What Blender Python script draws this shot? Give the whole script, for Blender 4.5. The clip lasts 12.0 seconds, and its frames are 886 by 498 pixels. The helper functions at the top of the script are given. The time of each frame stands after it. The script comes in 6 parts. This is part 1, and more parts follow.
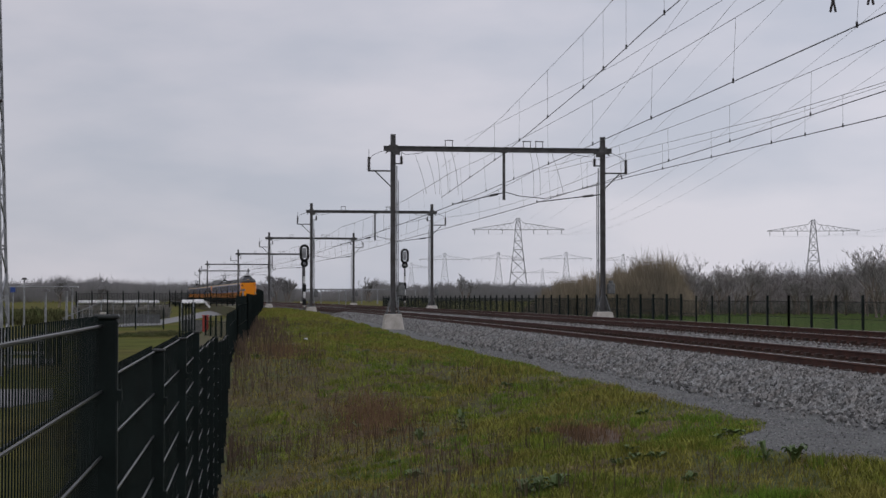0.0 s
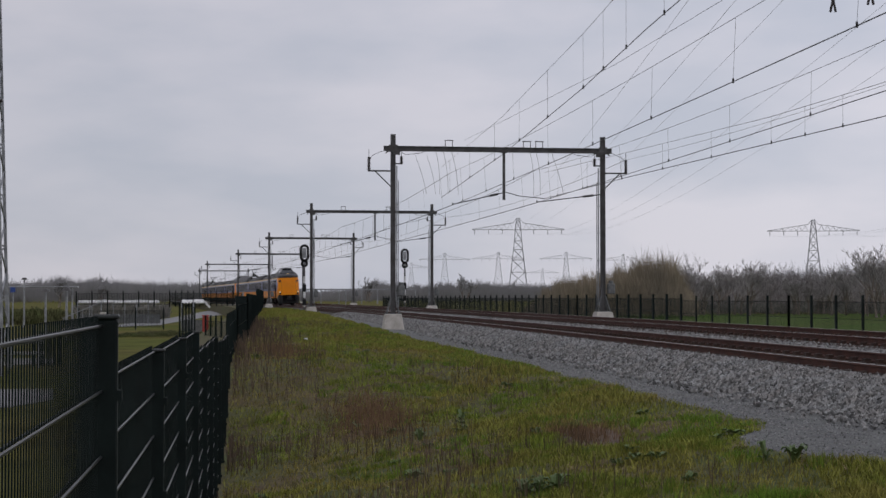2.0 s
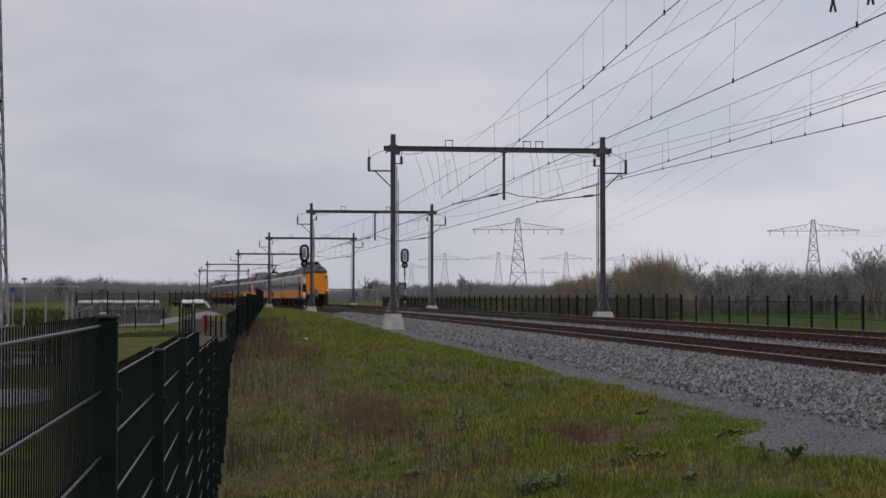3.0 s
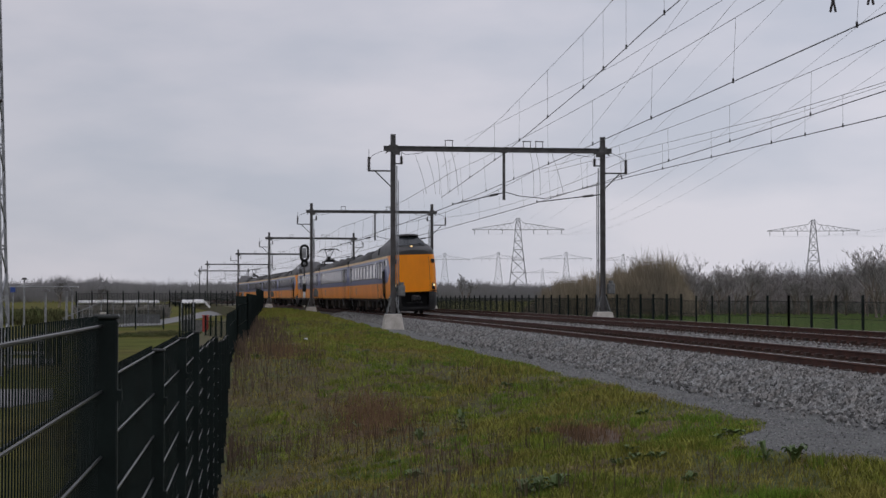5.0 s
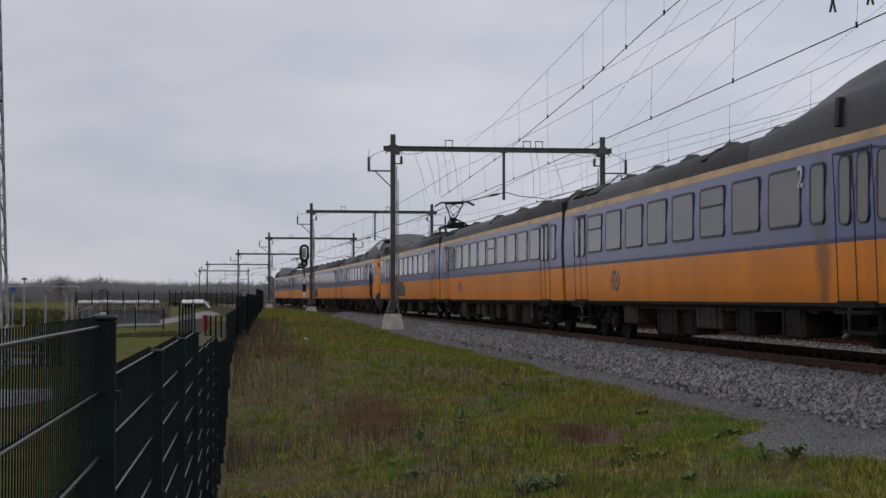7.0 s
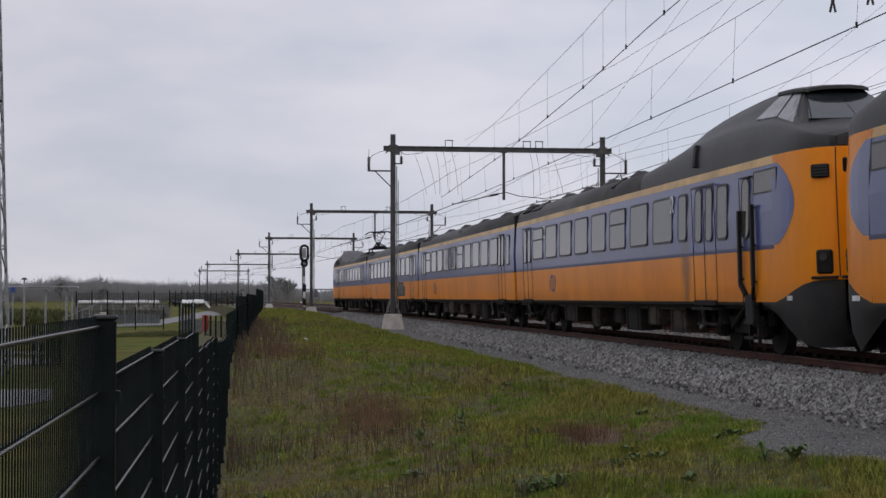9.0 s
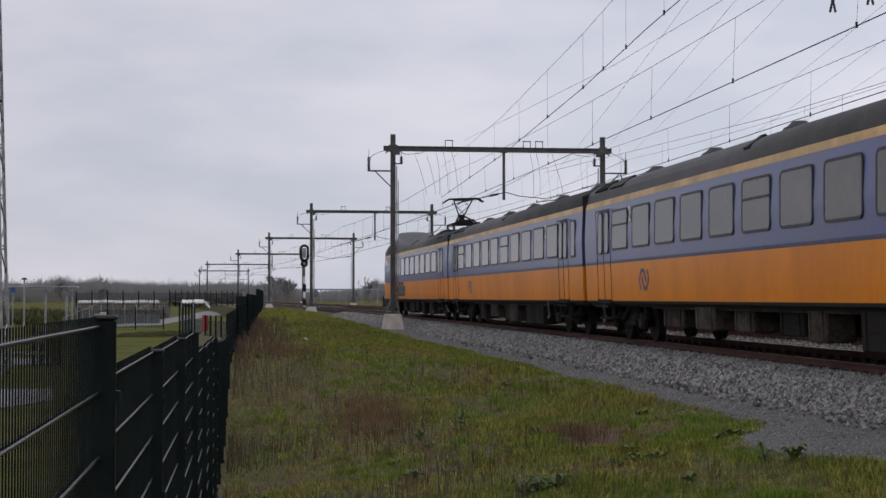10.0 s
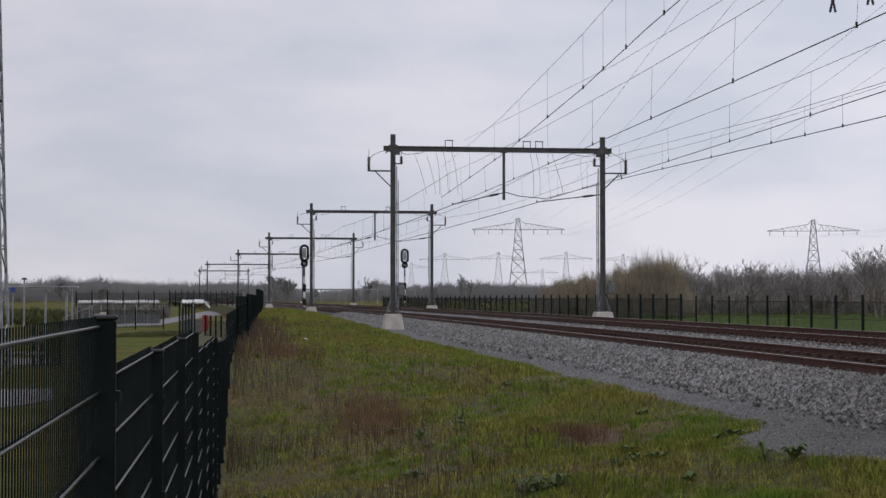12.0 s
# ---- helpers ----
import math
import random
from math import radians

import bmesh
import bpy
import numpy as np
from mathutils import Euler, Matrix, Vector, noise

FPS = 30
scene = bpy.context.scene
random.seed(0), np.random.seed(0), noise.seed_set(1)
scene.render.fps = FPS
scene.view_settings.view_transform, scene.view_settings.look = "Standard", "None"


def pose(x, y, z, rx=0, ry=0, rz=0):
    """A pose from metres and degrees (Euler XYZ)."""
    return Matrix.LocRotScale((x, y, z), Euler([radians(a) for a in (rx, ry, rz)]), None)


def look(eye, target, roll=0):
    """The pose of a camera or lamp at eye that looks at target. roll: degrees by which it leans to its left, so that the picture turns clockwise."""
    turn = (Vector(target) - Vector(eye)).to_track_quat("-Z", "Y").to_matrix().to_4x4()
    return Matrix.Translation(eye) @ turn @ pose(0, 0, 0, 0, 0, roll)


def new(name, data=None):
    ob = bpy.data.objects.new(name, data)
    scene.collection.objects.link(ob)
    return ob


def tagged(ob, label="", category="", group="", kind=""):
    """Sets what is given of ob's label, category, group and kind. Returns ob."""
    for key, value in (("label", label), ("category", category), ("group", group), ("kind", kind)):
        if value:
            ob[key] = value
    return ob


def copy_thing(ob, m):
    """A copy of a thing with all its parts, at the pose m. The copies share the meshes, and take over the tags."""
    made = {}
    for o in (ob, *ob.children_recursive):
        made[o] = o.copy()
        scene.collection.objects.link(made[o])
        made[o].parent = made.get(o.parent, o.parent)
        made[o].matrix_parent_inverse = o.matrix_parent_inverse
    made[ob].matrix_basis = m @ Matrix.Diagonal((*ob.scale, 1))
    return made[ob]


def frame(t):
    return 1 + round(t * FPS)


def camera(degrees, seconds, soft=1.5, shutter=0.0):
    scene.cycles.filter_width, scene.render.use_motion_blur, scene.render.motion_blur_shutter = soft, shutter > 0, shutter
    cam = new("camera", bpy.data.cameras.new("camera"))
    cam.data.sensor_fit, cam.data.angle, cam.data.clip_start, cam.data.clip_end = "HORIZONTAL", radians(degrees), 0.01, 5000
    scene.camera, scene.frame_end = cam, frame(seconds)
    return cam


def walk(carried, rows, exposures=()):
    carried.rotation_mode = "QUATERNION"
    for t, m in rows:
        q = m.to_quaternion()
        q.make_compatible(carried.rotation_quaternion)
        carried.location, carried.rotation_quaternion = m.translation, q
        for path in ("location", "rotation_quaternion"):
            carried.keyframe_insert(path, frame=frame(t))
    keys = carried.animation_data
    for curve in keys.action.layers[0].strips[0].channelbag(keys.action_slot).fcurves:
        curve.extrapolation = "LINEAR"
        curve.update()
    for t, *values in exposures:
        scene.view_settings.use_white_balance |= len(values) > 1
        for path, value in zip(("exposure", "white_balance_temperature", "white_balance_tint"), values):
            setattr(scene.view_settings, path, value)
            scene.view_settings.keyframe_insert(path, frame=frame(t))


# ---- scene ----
cam = camera(30.77, 12.0, soft=1.5)
walk(cam, [(0.0, pose(0, 0, 1.014, 91.718, 0, -7.794)), (6.4, pose(0, 0, 1.014, 91.718, 0, -7.794)),
           (7.0, pose(0.005, 0, 1.016, 91.718, 0, -7.794)), (12.0, pose(0.005, 0, 1.016, 91.718, 0, -7.794))],
     exposures=[(0.0, 0.0), (6.6, 0.0), (7.2, 0.06), (8.8, 0.2), (12.0, 0.2)])

# ---- daylight: a closed grey sky ----
world = bpy.data.worlds.new("overcast")
scene.world = world
world.use_nodes = True
wn, wl = world.node_tree.nodes, world.node_tree.links
back = wn["Background"]
sky = wn.new("ShaderNodeTexSky")
sky.sky_type, sky.sun_disc = "NISHITA", False
sky.sun_elevation, sky.sun_rotation = radians(48), radians(150)
wco = wn.new("ShaderNodeTexCoord")
wmap = wn.new("ShaderNodeMapping")
wmap.inputs["Scale"].default_value = (3.0, 3.0, 9.0)
wmap.inputs["Location"].default_value = (0.7, 0.2, 0.35)
wnoise = wn.new("ShaderNodeTexNoise")
wnoise.inputs["Scale"].default_value = 1.6
wnoise.inputs["Detail"].default_value = 5
wnoise.inputs["Roughness"].default_value = 0.5
wramp = wn.new("ShaderNodeValToRGB")
wramp.color_ramp.elements[0].position, wramp.color_ramp.elements[0].color = 0.36, (0.50, 0.52, 0.605, 1)
wramp.color_ramp.elements[1].position, wramp.color_ramp.elements[1].color = 0.62, (0.645, 0.63, 0.70, 1)
wdim = wn.new("ShaderNodeMixRGB")
wdim.blend_type = "MULTIPLY"
wdim.inputs[0].default_value = 1
wdim.inputs[2].default_value = (0.1, 0.1, 0.1, 1)
wmix = wn.new("ShaderNodeMixRGB")
wmix.inputs[0].default_value = 0.93
wl.new(wco.outputs["Generated"], wmap.inputs["Vector"])
wl.new(wmap.outputs["Vector"], wnoise.inputs["Vector"])
wl.new(wnoise.outputs["Fac"], wramp.inputs["Fac"])
wl.new(sky.outputs["Color"], wdim.inputs[1])
wl.new(wdim.outputs["Color"], wmix.inputs[1])
wl.new(wramp.outputs["Color"], wmix.inputs[2])
wsep = wn.new("ShaderNodeSeparateXYZ")
wgrade = wn.new("ShaderNodeMapRange")
wgrade.interpolation_type = "SMOOTHSTEP"
wgrade.inputs["From Min"].default_value, wgrade.inputs["From Max"].default_value = -0.3, 0.6
wgrade.inputs["To Min"].default_value, wgrade.inputs["To Max"].default_value = 0.86, 1.10
wbright = wn.new("ShaderNodeMixRGB")
wbright.blend_type = "MULTIPLY"
wbright.inputs[0].default_value = 1
wl.new(wco.outputs["Generated"], wsep.inputs["Vector"])
wl.new(wsep.outputs["X"], wgrade.inputs["Value"])
wl.new(wmix.outputs["Color"], wbright.inputs[1])
wl.new(wgrade.outputs["Result"], wbright.inputs[2])
wl.new(wbright.outputs["Color"], back.inputs["Color"])
back.inputs["Strength"].default_value = 1.0
sun = new("sun", bpy.data.lights.new("sun", "SUN"))
sun.data.energy, sun.data.angle, sun.data.color = 0.35, radians(40), (1.0, 0.96, 0.9)
sun.matrix_basis = look((0, 0, 50), (15, 45, 0))


# ---- materials ----
def material(name, base, rough=0.6, metal=0.0, vary=0.25, scale=6.0, bump=0.0, bump_scale=40.0, other=None, isle=0.0,
             emit=0.0, streak=None, spec=0.5, obj=0.0, cover=None, coat=0.0, soot=False):
    """A surface with colour variation at two scales, relief and, where asked, a second colour in patches."""
    m = bpy.data.materials.new(name)
    m.use_nodes = True
    n, l = m.node_tree.nodes, m.node_tree.links
    p = n["Principled BSDF"]
    p.inputs["Roughness"].default_value, p.inputs["Metallic"].default_value = rough, metal
    p.inputs["Specular IOR Level"].default_value = spec
    p.inputs["Coat Weight"].default_value, p.inputs["Coat Roughness"].default_value = coat, 0.12
    co = n.new("ShaderNodeTexCoord")
    src = co.outputs["Object"]
    if streak:
        mp = n.new("ShaderNodeMapping")
        mp.inputs["Scale"].default_value = streak
        l.new(src, mp.inputs["Vector"])
        src = mp.outputs["Vector"]
    big = n.new("ShaderNodeTexNoise")
    big.inputs["Scale"].default_value, big.inputs["Detail"].default_value = scale, 6
    l.new(src, big.inputs["Vector"])
    fine = n.new("ShaderNodeTexNoise")
    fine.inputs["Scale"].default_value, fine.inputs["Detail"].default_value = scale * 9, 4
    l.new(src, fine.inputs["Vector"])
    second = other or [c * 0.6 for c in base]
    ramp = n.new("ShaderNodeValToRGB")
    lo, hi = cover or (0.38, 0.64)
    ramp.color_ramp.elements[0].position, ramp.color_ramp.elements[0].color = lo, (*base, 1)
    ramp.color_ramp.elements[1].position, ramp.color_ramp.elements[1].color = hi, (*second, 1)
    l.new(big.outputs["Fac"], ramp.inputs["Fac"])
    hsv = n.new("ShaderNodeHueSaturation")
    l.new(ramp.outputs["Color"], hsv.inputs["Color"])
    rng = n.new("ShaderNodeMapRange")
    rng.inputs["From Min"].default_value, rng.inputs["From Max"].default_value = 0.25, 0.75
    rng.inputs["To Min"].default_value, rng.inputs["To Max"].default_value = 1 - vary, 1 + vary
    l.new(fine.outputs["Fac"], rng.inputs["Value"])
    last = rng.outputs["Result"]
    for amount, node, socket in ((isle, "ShaderNodeNewGeometry", "Random Per Island"), (obj, "ShaderNodeObjectInfo", "Random")):
        if amount:
            g = n.new(node)
            r2 = n.new("ShaderNodeMapRange")
            r2.inputs["To Min"].default_value, r2.inputs["To Max"].default_value = 1 - amount, 1 + amount
            l.new(g.outputs[socket], r2.inputs["Value"])
            mul = n.new("ShaderNodeMath")
            mul.operation = "MULTIPLY"
            l.new(last, mul.inputs[0])
            l.new(r2.outputs["Result"], mul.inputs[1])
            last = mul.outputs["Value"]
    l.new(last, hsv.inputs["Value"])
    last = hsv.outputs["Color"]
    if soot:
        # grime that has run down the body side beside the entrance door, and thin dust along the sill
        sep = n.new("ShaderNodeSeparateXYZ")
        l.new(co.outputs["Object"], sep.inputs["Vector"])
        wob = n.new("ShaderNodeTexNoise")
        wob.inputs["Scale"].default_value, wob.inputs["Detail"].default_value = 1.1, 5
        l.new(co.outputs["Object"], wob.inputs["Vector"])
        shift = n.new("ShaderNodeMath")
        shift.operation, shift.inputs[1].default_value = "MULTIPLY_ADD", 0.9
        l.new(wob.outputs["Fac"], shift.inputs[0])
        l.new(sep.outputs["Y"], shift.inputs[2])
        away = n.new("ShaderNodeMath")
        away.operation, away.inputs[1].default_value = "SUBTRACT", 7.45
        l.new(shift.outputs["Value"], away.inputs[0])
        dist = n.new("ShaderNodeMath")
        dist.operation = "ABSOLUTE"
        l.new(away.outputs["Value"], dist.inputs[0])
        band = n.new("ShaderNodeMapRange")
        band.interpolation_type = "SMOOTHSTEP"
        band.inputs["From Min"].default_value, band.inputs["From Max"].default_value = 0.05, 0.55
        band.inputs["To Min"].default_value, band.inputs["To Max"].default_value = 0.62, 0.0
        l.new(dist.outputs["Value"], band.inputs["Value"])
        sill = n.new("ShaderNodeMapRange")
        sill.inputs["From Min"].default_value, sill.inputs["From Max"].default_value = 1.0, 1.35
        sill.inputs["To Min"].default_value, sill.inputs["To Max"].default_value = 0.45, 0.0
        l.new(sep.outputs["Z"], sill.inputs["Value"])
        dust = n.new("ShaderNodeMath")
        dust.operation = "MULTIPLY"
        l.new(sill.outputs["Result"], dust.inputs[0])
        l.new(wob.outputs["Fac"], dust.inputs[1])
        both = n.new("ShaderNodeMath")
        both.operation = "MAXIMUM"
        l.new(band.outputs["Result"], both.inputs[0])
        l.new(dust.outputs["Value"], both.inputs[1])
        dirt = n.new("ShaderNodeMixRGB")
        dirt.inputs[2].default_value = (0.05, 0.04, 0.035, 1)
        l.new(both.outputs["Value"], dirt.inputs[0])
        l.new(last, dirt.inputs[1])
        last = dirt.outputs["Color"]
    l.new(last, p.inputs["Base Color"])
    if bump:
        bn = n.new("ShaderNodeTexNoise")
        bn.inputs["Scale"].default_value, bn.inputs["Detail"].default_value = bump_scale, 6
        l.new(co.outputs["Object"], bn.inputs["Vector"])
        b = n.new("ShaderNodeBump")
        b.inputs["Strength"].default_value, b.inputs["Distance"].default_value = bump, 0.02
        l.new(bn.outputs["Fac"], b.inputs["Height"])
        l.new(b.outputs["Normal"], p.inputs["Normal"])
    if emit:
        p.inputs["Emission Color"].default_value = (*base, 1)
        p.inputs["Emission Strength"].default_value = emit
    return m


M_GRASS = material("grass_soil", (0.062, 0.072, 0.015), 0.95, vary=0.5, scale=0.7, bump=1.0, bump_scale=12, other=(0.085, 0.058, 0.022))
M_BLADE = material("grass_blade", (0.185, 0.225, 0.036), 0.8, vary=0.35, scale=0.45, isle=0.55, other=(0.235, 0.195, 0.055), spec=0.15)
M_LITTER = material("flattened_dead_grass", (0.27, 0.215, 0.12), 0.9, vary=0.3, scale=0.8, isle=0.5, other=(0.18, 0.125, 0.075), spec=0.1)
M_MEADOW = material("meadow_grass", (0.060, 0.105, 0.018), 0.95, vary=0.3, scale=0.15, bump=0.5, bump_scale=3, other=(0.075, 0.095, 0.025), spec=0.05)
M_TUFT = material("lush_grass", (0.135, 0.225, 0.028), 0.75, vary=0.25, scale=0.8, isle=0.45, other=(0.135, 0.155, 0.025), spec=0.15)
M_STRAW = material("reddish_straw", (0.20, 0.125, 0.075), 0.9, vary=0.3, scale=1.0, isle=0.4, spec=0.15)
M_SOIL = material("bare_soil", (0.135, 0.088, 0.062), 0.95, vary=0.4, scale=2.5, bump=1.0, bump_scale=14, other=(0.09, 0.07, 0.05))
M_SIGN = material("sign_blue", (0.03, 0.08, 0.35), 0.4, vary=0.1)
M_STALK = material("dry_stalk", (0.125, 0.09, 0.066), 0.9, vary=0.3, scale=0.8, isle=0.5, spec=0.2)
M_WEED = material("weed_leaf", (0.135, 0.20, 0.065), 0.6, vary=0.3, scale=3, isle=0.4)
M_FIELD = material("field_grass", (0.098, 0.108, 0.026), 0.95, vary=0.35, scale=0.06, bump=0.5, bump_scale=2, other=(0.135, 0.112, 0.042), spec=0.03)
M_PATH = material("fine_gravel", (0.143, 0.148, 0.140), 0.95, vary=0.5, scale=2.2, bump=0.9, bump_scale=60, other=(0.115, 0.115, 0.115))
# bed colour is darkened to paint the shade in gaps between loose stones
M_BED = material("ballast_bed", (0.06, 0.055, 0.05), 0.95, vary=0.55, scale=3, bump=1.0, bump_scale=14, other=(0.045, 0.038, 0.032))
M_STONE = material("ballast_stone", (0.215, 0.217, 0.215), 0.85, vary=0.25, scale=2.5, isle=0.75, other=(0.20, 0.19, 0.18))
M_STONE_RUST = material("rust_stained_stone", (0.10, 0.078, 0.066), 0.9, vary=0.25, scale=2.5, isle=0.6, other=(0.06, 0.042, 0.034))
M_RAIL = material("rusty_rail", (0.085, 0.030, 0.018), 0.85, vary=0.3, scale=3, bump=0.2)
M_HEAD = material("worn_rail_head", (0.40, 0.36, 0.33), 0.42, metal=1.0, vary=0.15, scale=4)
M_SLEEPER = material("concrete_sleeper", (0.060, 0.036, 0.027), 0.9, vary=0.25, scale=5, obj=0.2, other=(0.045, 0.026, 0.02))
M_CONC = material("pale_concrete", (0.52, 0.49, 0.45), 0.85, vary=0.15, scale=3, bump=0.2, other=(0.38, 0.35, 0.31))
M_STEEL = material("weathered_steel", (0.10, 0.098, 0.10), 0.55, metal=0.3, vary=0.3, scale=2, other=(0.065, 0.06, 0.058))
M_GALV = material("galvanised_steel", (0.34, 0.35, 0.37), 0.45, metal=0.5, vary=0.2, scale=3)
M_WIRE = material("dark_wire", (0.045, 0.043, 0.043), 0.5, metal=0.5, vary=0.1)
M_INSUL = material("insulator", (0.035, 0.025, 0.025), 0.3, vary=0.1)
M_FENCE = material("dark_green_fence", (0.0105, 0.017, 0.016), 0.5, vary=0.2, scale=4, spec=0.13)
M_FENCERAIL = material("fence_rail_coat", (0.018, 0.021, 0.021), 0.32, vary=0.2, scale=4)
M_CAP = material("fence_cap", (0.02, 0.024, 0.023), 0.45, vary=0.2)
M_ORANGE = material("train_orange", (0.90, 0.285, 0.001), 0.45, vary=0.05, scale=0.7, other=(0.78, 0.238, 0.002), streak=(1, 1, 0.3), spec=0.2, coat=0.16, soot=True)
M_BLUE = material("train_blue", (0.068, 0.086, 0.26), 0.34, vary=0.05, scale=0.7, other=(0.08, 0.092, 0.22), streak=(1, 1, 0.3), coat=0.36, spec=0.3, soot=True)
M_ORANGE_MID = material("coach_orange", (0.90, 0.285, 0.001), 0.45, vary=0.05, scale=0.7, other=(0.78, 0.238, 0.002), streak=(1, 1, 0.3), spec=0.2, coat=0.16)
M_BLUE_MID = material("coach_blue", (0.068, 0.086, 0.26), 0.34, vary=0.05, scale=0.7, other=(0.08, 0.092, 0.22), streak=(1, 1, 0.3), coat=0.36, spec=0.3)
M_NAVY = material("train_navy_stripe", (0.045, 0.05, 0.15), 0.4, vary=0.1)
M_CREAM = material("train_cream", (0.70, 0.42, 0.13), 0.4, vary=0.08, scale=1)
M_ROOF = material("train_roof_grey", (0.062, 0.060, 0.059), 0.6, vary=0.2, scale=0.9, other=(0.045, 0.043, 0.042))
M_CABROOF = material("cab_dark_grey", (0.036, 0.035, 0.035), 0.5, vary=0.2, scale=1, other=(0.024, 0.023, 0.023))
M_SKIRT = material("skirt_dark_grey", (0.016, 0.017, 0.019), 0.55, vary=0.2, scale=2, other=(0.03, 0.028, 0.027), spec=0.35)
M_BLACK = material("rubber_black", (0.011, 0.011, 0.012), 0.6, vary=0.2, spec=0.25)
M_UNDER = material("underframe_grime", (0.019, 0.016, 0.0145), 0.88, vary=0.4, scale=3, other=(0.021, 0.017, 0.015), spec=0.2)
M_UBOX = material("underfloor_box", (0.066, 0.052, 0.041), 0.85, vary=0.4, scale=2, other=(0.022, 0.018, 0.016), obj=0.6, spec=0.2)
M_FRAME = material("window_rubber", (0.03, 0.032, 0.04), 0.5, vary=0.1)
M_GLASS = material("train_window_glass", (0.098, 0.088, 0.080), 0.08, vary=0.12, scale=0.5, other=(0.07, 0.062, 0.056), spec=0.4)
# opaque side panes: the sky seen through the cab is put into the base colour
M_SIDEGLASS = material("sky_pale_cab_glass", (0.22, 0.22, 0.235), 0.06, vary=0.1, spec=0.6)
M_CABGLASS = material("cab_glass", (0.03, 0.035, 0.04), 0.05, vary=0.1, spec=0.9)
M_WHITE = material("white_paint", (0.78, 0.78, 0.78), 0.4, vary=0.06)
M_LAMP = material("headlamp_lit", (1.0, 0.70, 0.36), 0.3, emit=0.85, vary=0.02)
M_LENS = material("lamp_reflector", (0.05, 0.047, 0.042), 0.12, vary=0.1)
M_RED = material("red_plastic", (0.36, 0.04, 0.03), 0.5, vary=0.1)
M_ROAD = material("pale_asphalt", (0.25, 0.25, 0.26), 0.9, vary=0.12, scale=0.6, other=(0.20, 0.20, 0.20))
M_BARK = material("bare_bark", (0.20, 0.165, 0.14), 0.9, vary=0.3, scale=2, isle=0.3)
# twig and bush browns are lightened in colour for haze over the meadow
M_TWIG = material("hazed_bare_twigs", (0.29, 0.268, 0.262), 0.9, vary=0.3, scale=0.5, isle=0.4)
M_BUSH = material("hazed_budding_bush", (0.225, 0.19, 0.15), 0.9, vary=0.3, scale=0.05, isle=0.45, other=(0.23, 0.185, 0.12))
M_HEDGE = material("dull_green_growth", (0.085, 0.105, 0.04), 0.9, vary=0.3, scale=0.4, isle=0.5, other=(0.10, 0.095, 0.05), spec=0.1)
M_SCRUB = material("pale_scrub", (0.21, 0.20, 0.18), 0.95, vary=0.3, scale=0.5, isle=0.5, other=(0.12, 0.115, 0.10))
# pale grey with the haze of distance painted into the wood colour
M_WOODS = material("hazed_distant_woods", (0.26, 0.255, 0.262), 1.0, vary=0.08, scale=0.02, isle=0.1, other=(0.21, 0.205, 0.21))
# haze is mixed into both pylon colours, more of it for the farther ones
M_HAZEPYL = material("hazed_far_steel", (0.66, 0.67, 0.71), 0.8, vary=0.1, scale=0.05)
M_PYL = material("hazed_pylon_steel", (0.43, 0.435, 0.465), 0.7, vary=0.1, scale=0.05)
M_GREYBOX = material("grey_cabinet", (0.16, 0.165, 0.165), 0.6, vary=0.15)
M_CARWHITE = material("car_white", (0.8, 0.8, 0.8), 0.25, vary=0.03)


# ---- building helpers ----
def part(name, bm, mat, parent=None, label=""):
    """Links a bmesh as one mesh object, under a thing or a part."""
    me = bpy.data.meshes.new(name)
    bm.to_mesh(me)
    bm.free()
    me.materials.append(mat)
    ob = new(name, me)
    ob.parent = parent
    if label:
        tagged(ob, label)
    return ob


def raw(name, verts, faces, mat, parent=None):
    me = bpy.data.meshes.new(name)
    me.from_pydata(verts, [], faces)
    me.update()
    me.materials.append(mat)
    ob = new(name, me)
    ob.parent = parent
    return ob


def box(bm, c, size, rot=None, bevel=0.0):
    m = Matrix.Translation(c) @ (rot.to_4x4() if rot else Matrix.Identity(4)) @ Matrix.Diagonal((*size, 1))
    r = bmesh.ops.create_cube(bm, size=1, matrix=m)
    if bevel:
        edges = list({e for v in r["verts"] for e in v.link_edges})
        bmesh.ops.bevel(bm, geom=edges, offset=bevel, segments=1, affect="EDGES")


def bar(bm, a, b, r, sides=6, r2=None):
    """A round or square bar from a to b."""
    a, b = Vector(a), Vector(b)
    d = b - a
    if d.length < 1e-6:
        return
    m = Matrix.Translation((a + b) / 2) @ d.to_track_quat("Z", "Y").to_matrix().to_4x4()
    bmesh.ops.create_cone(bm, cap_ends=True, segments=sides, radius1=r, radius2=r if r2 is None else r2, depth=d.length, matrix=m)


def beam(bm, a, b, w, h):
    """A rectangular beam from a to b, w wide and h high."""
    a, b = Vector(a), Vector(b)
    d = b - a
    x = d.normalized()
    up = Vector((0, 0, 1)) if abs(x.z) < 0.95 else Vector((0, 1, 0))
    y = up.cross(x).normalized()
    z = x.cross(y)
    m = Matrix((x, y, z)).transposed().to_4x4()
    m.translation = (a + b) / 2
    bmesh.ops.create_cube(bm, size=1, matrix=m @ Matrix.Diagonal((d.length, w, h, 1)))


def tube(name, pts, r, mat, parent=None):
    cu = bpy.data.curves.new(name, "CURVE")
    cu.dimensions, cu.bevel_depth, cu.bevel_resolution = "3D", r, 0
    sp = cu.splines.new("POLY")
    sp.points.add(len(pts) - 1)
    for p, q in zip(sp.points, pts):
        p.co = (*q, 1)
    cu.materials.append(mat)
    ob = new(name, cu)
    ob.parent = parent
    return ob


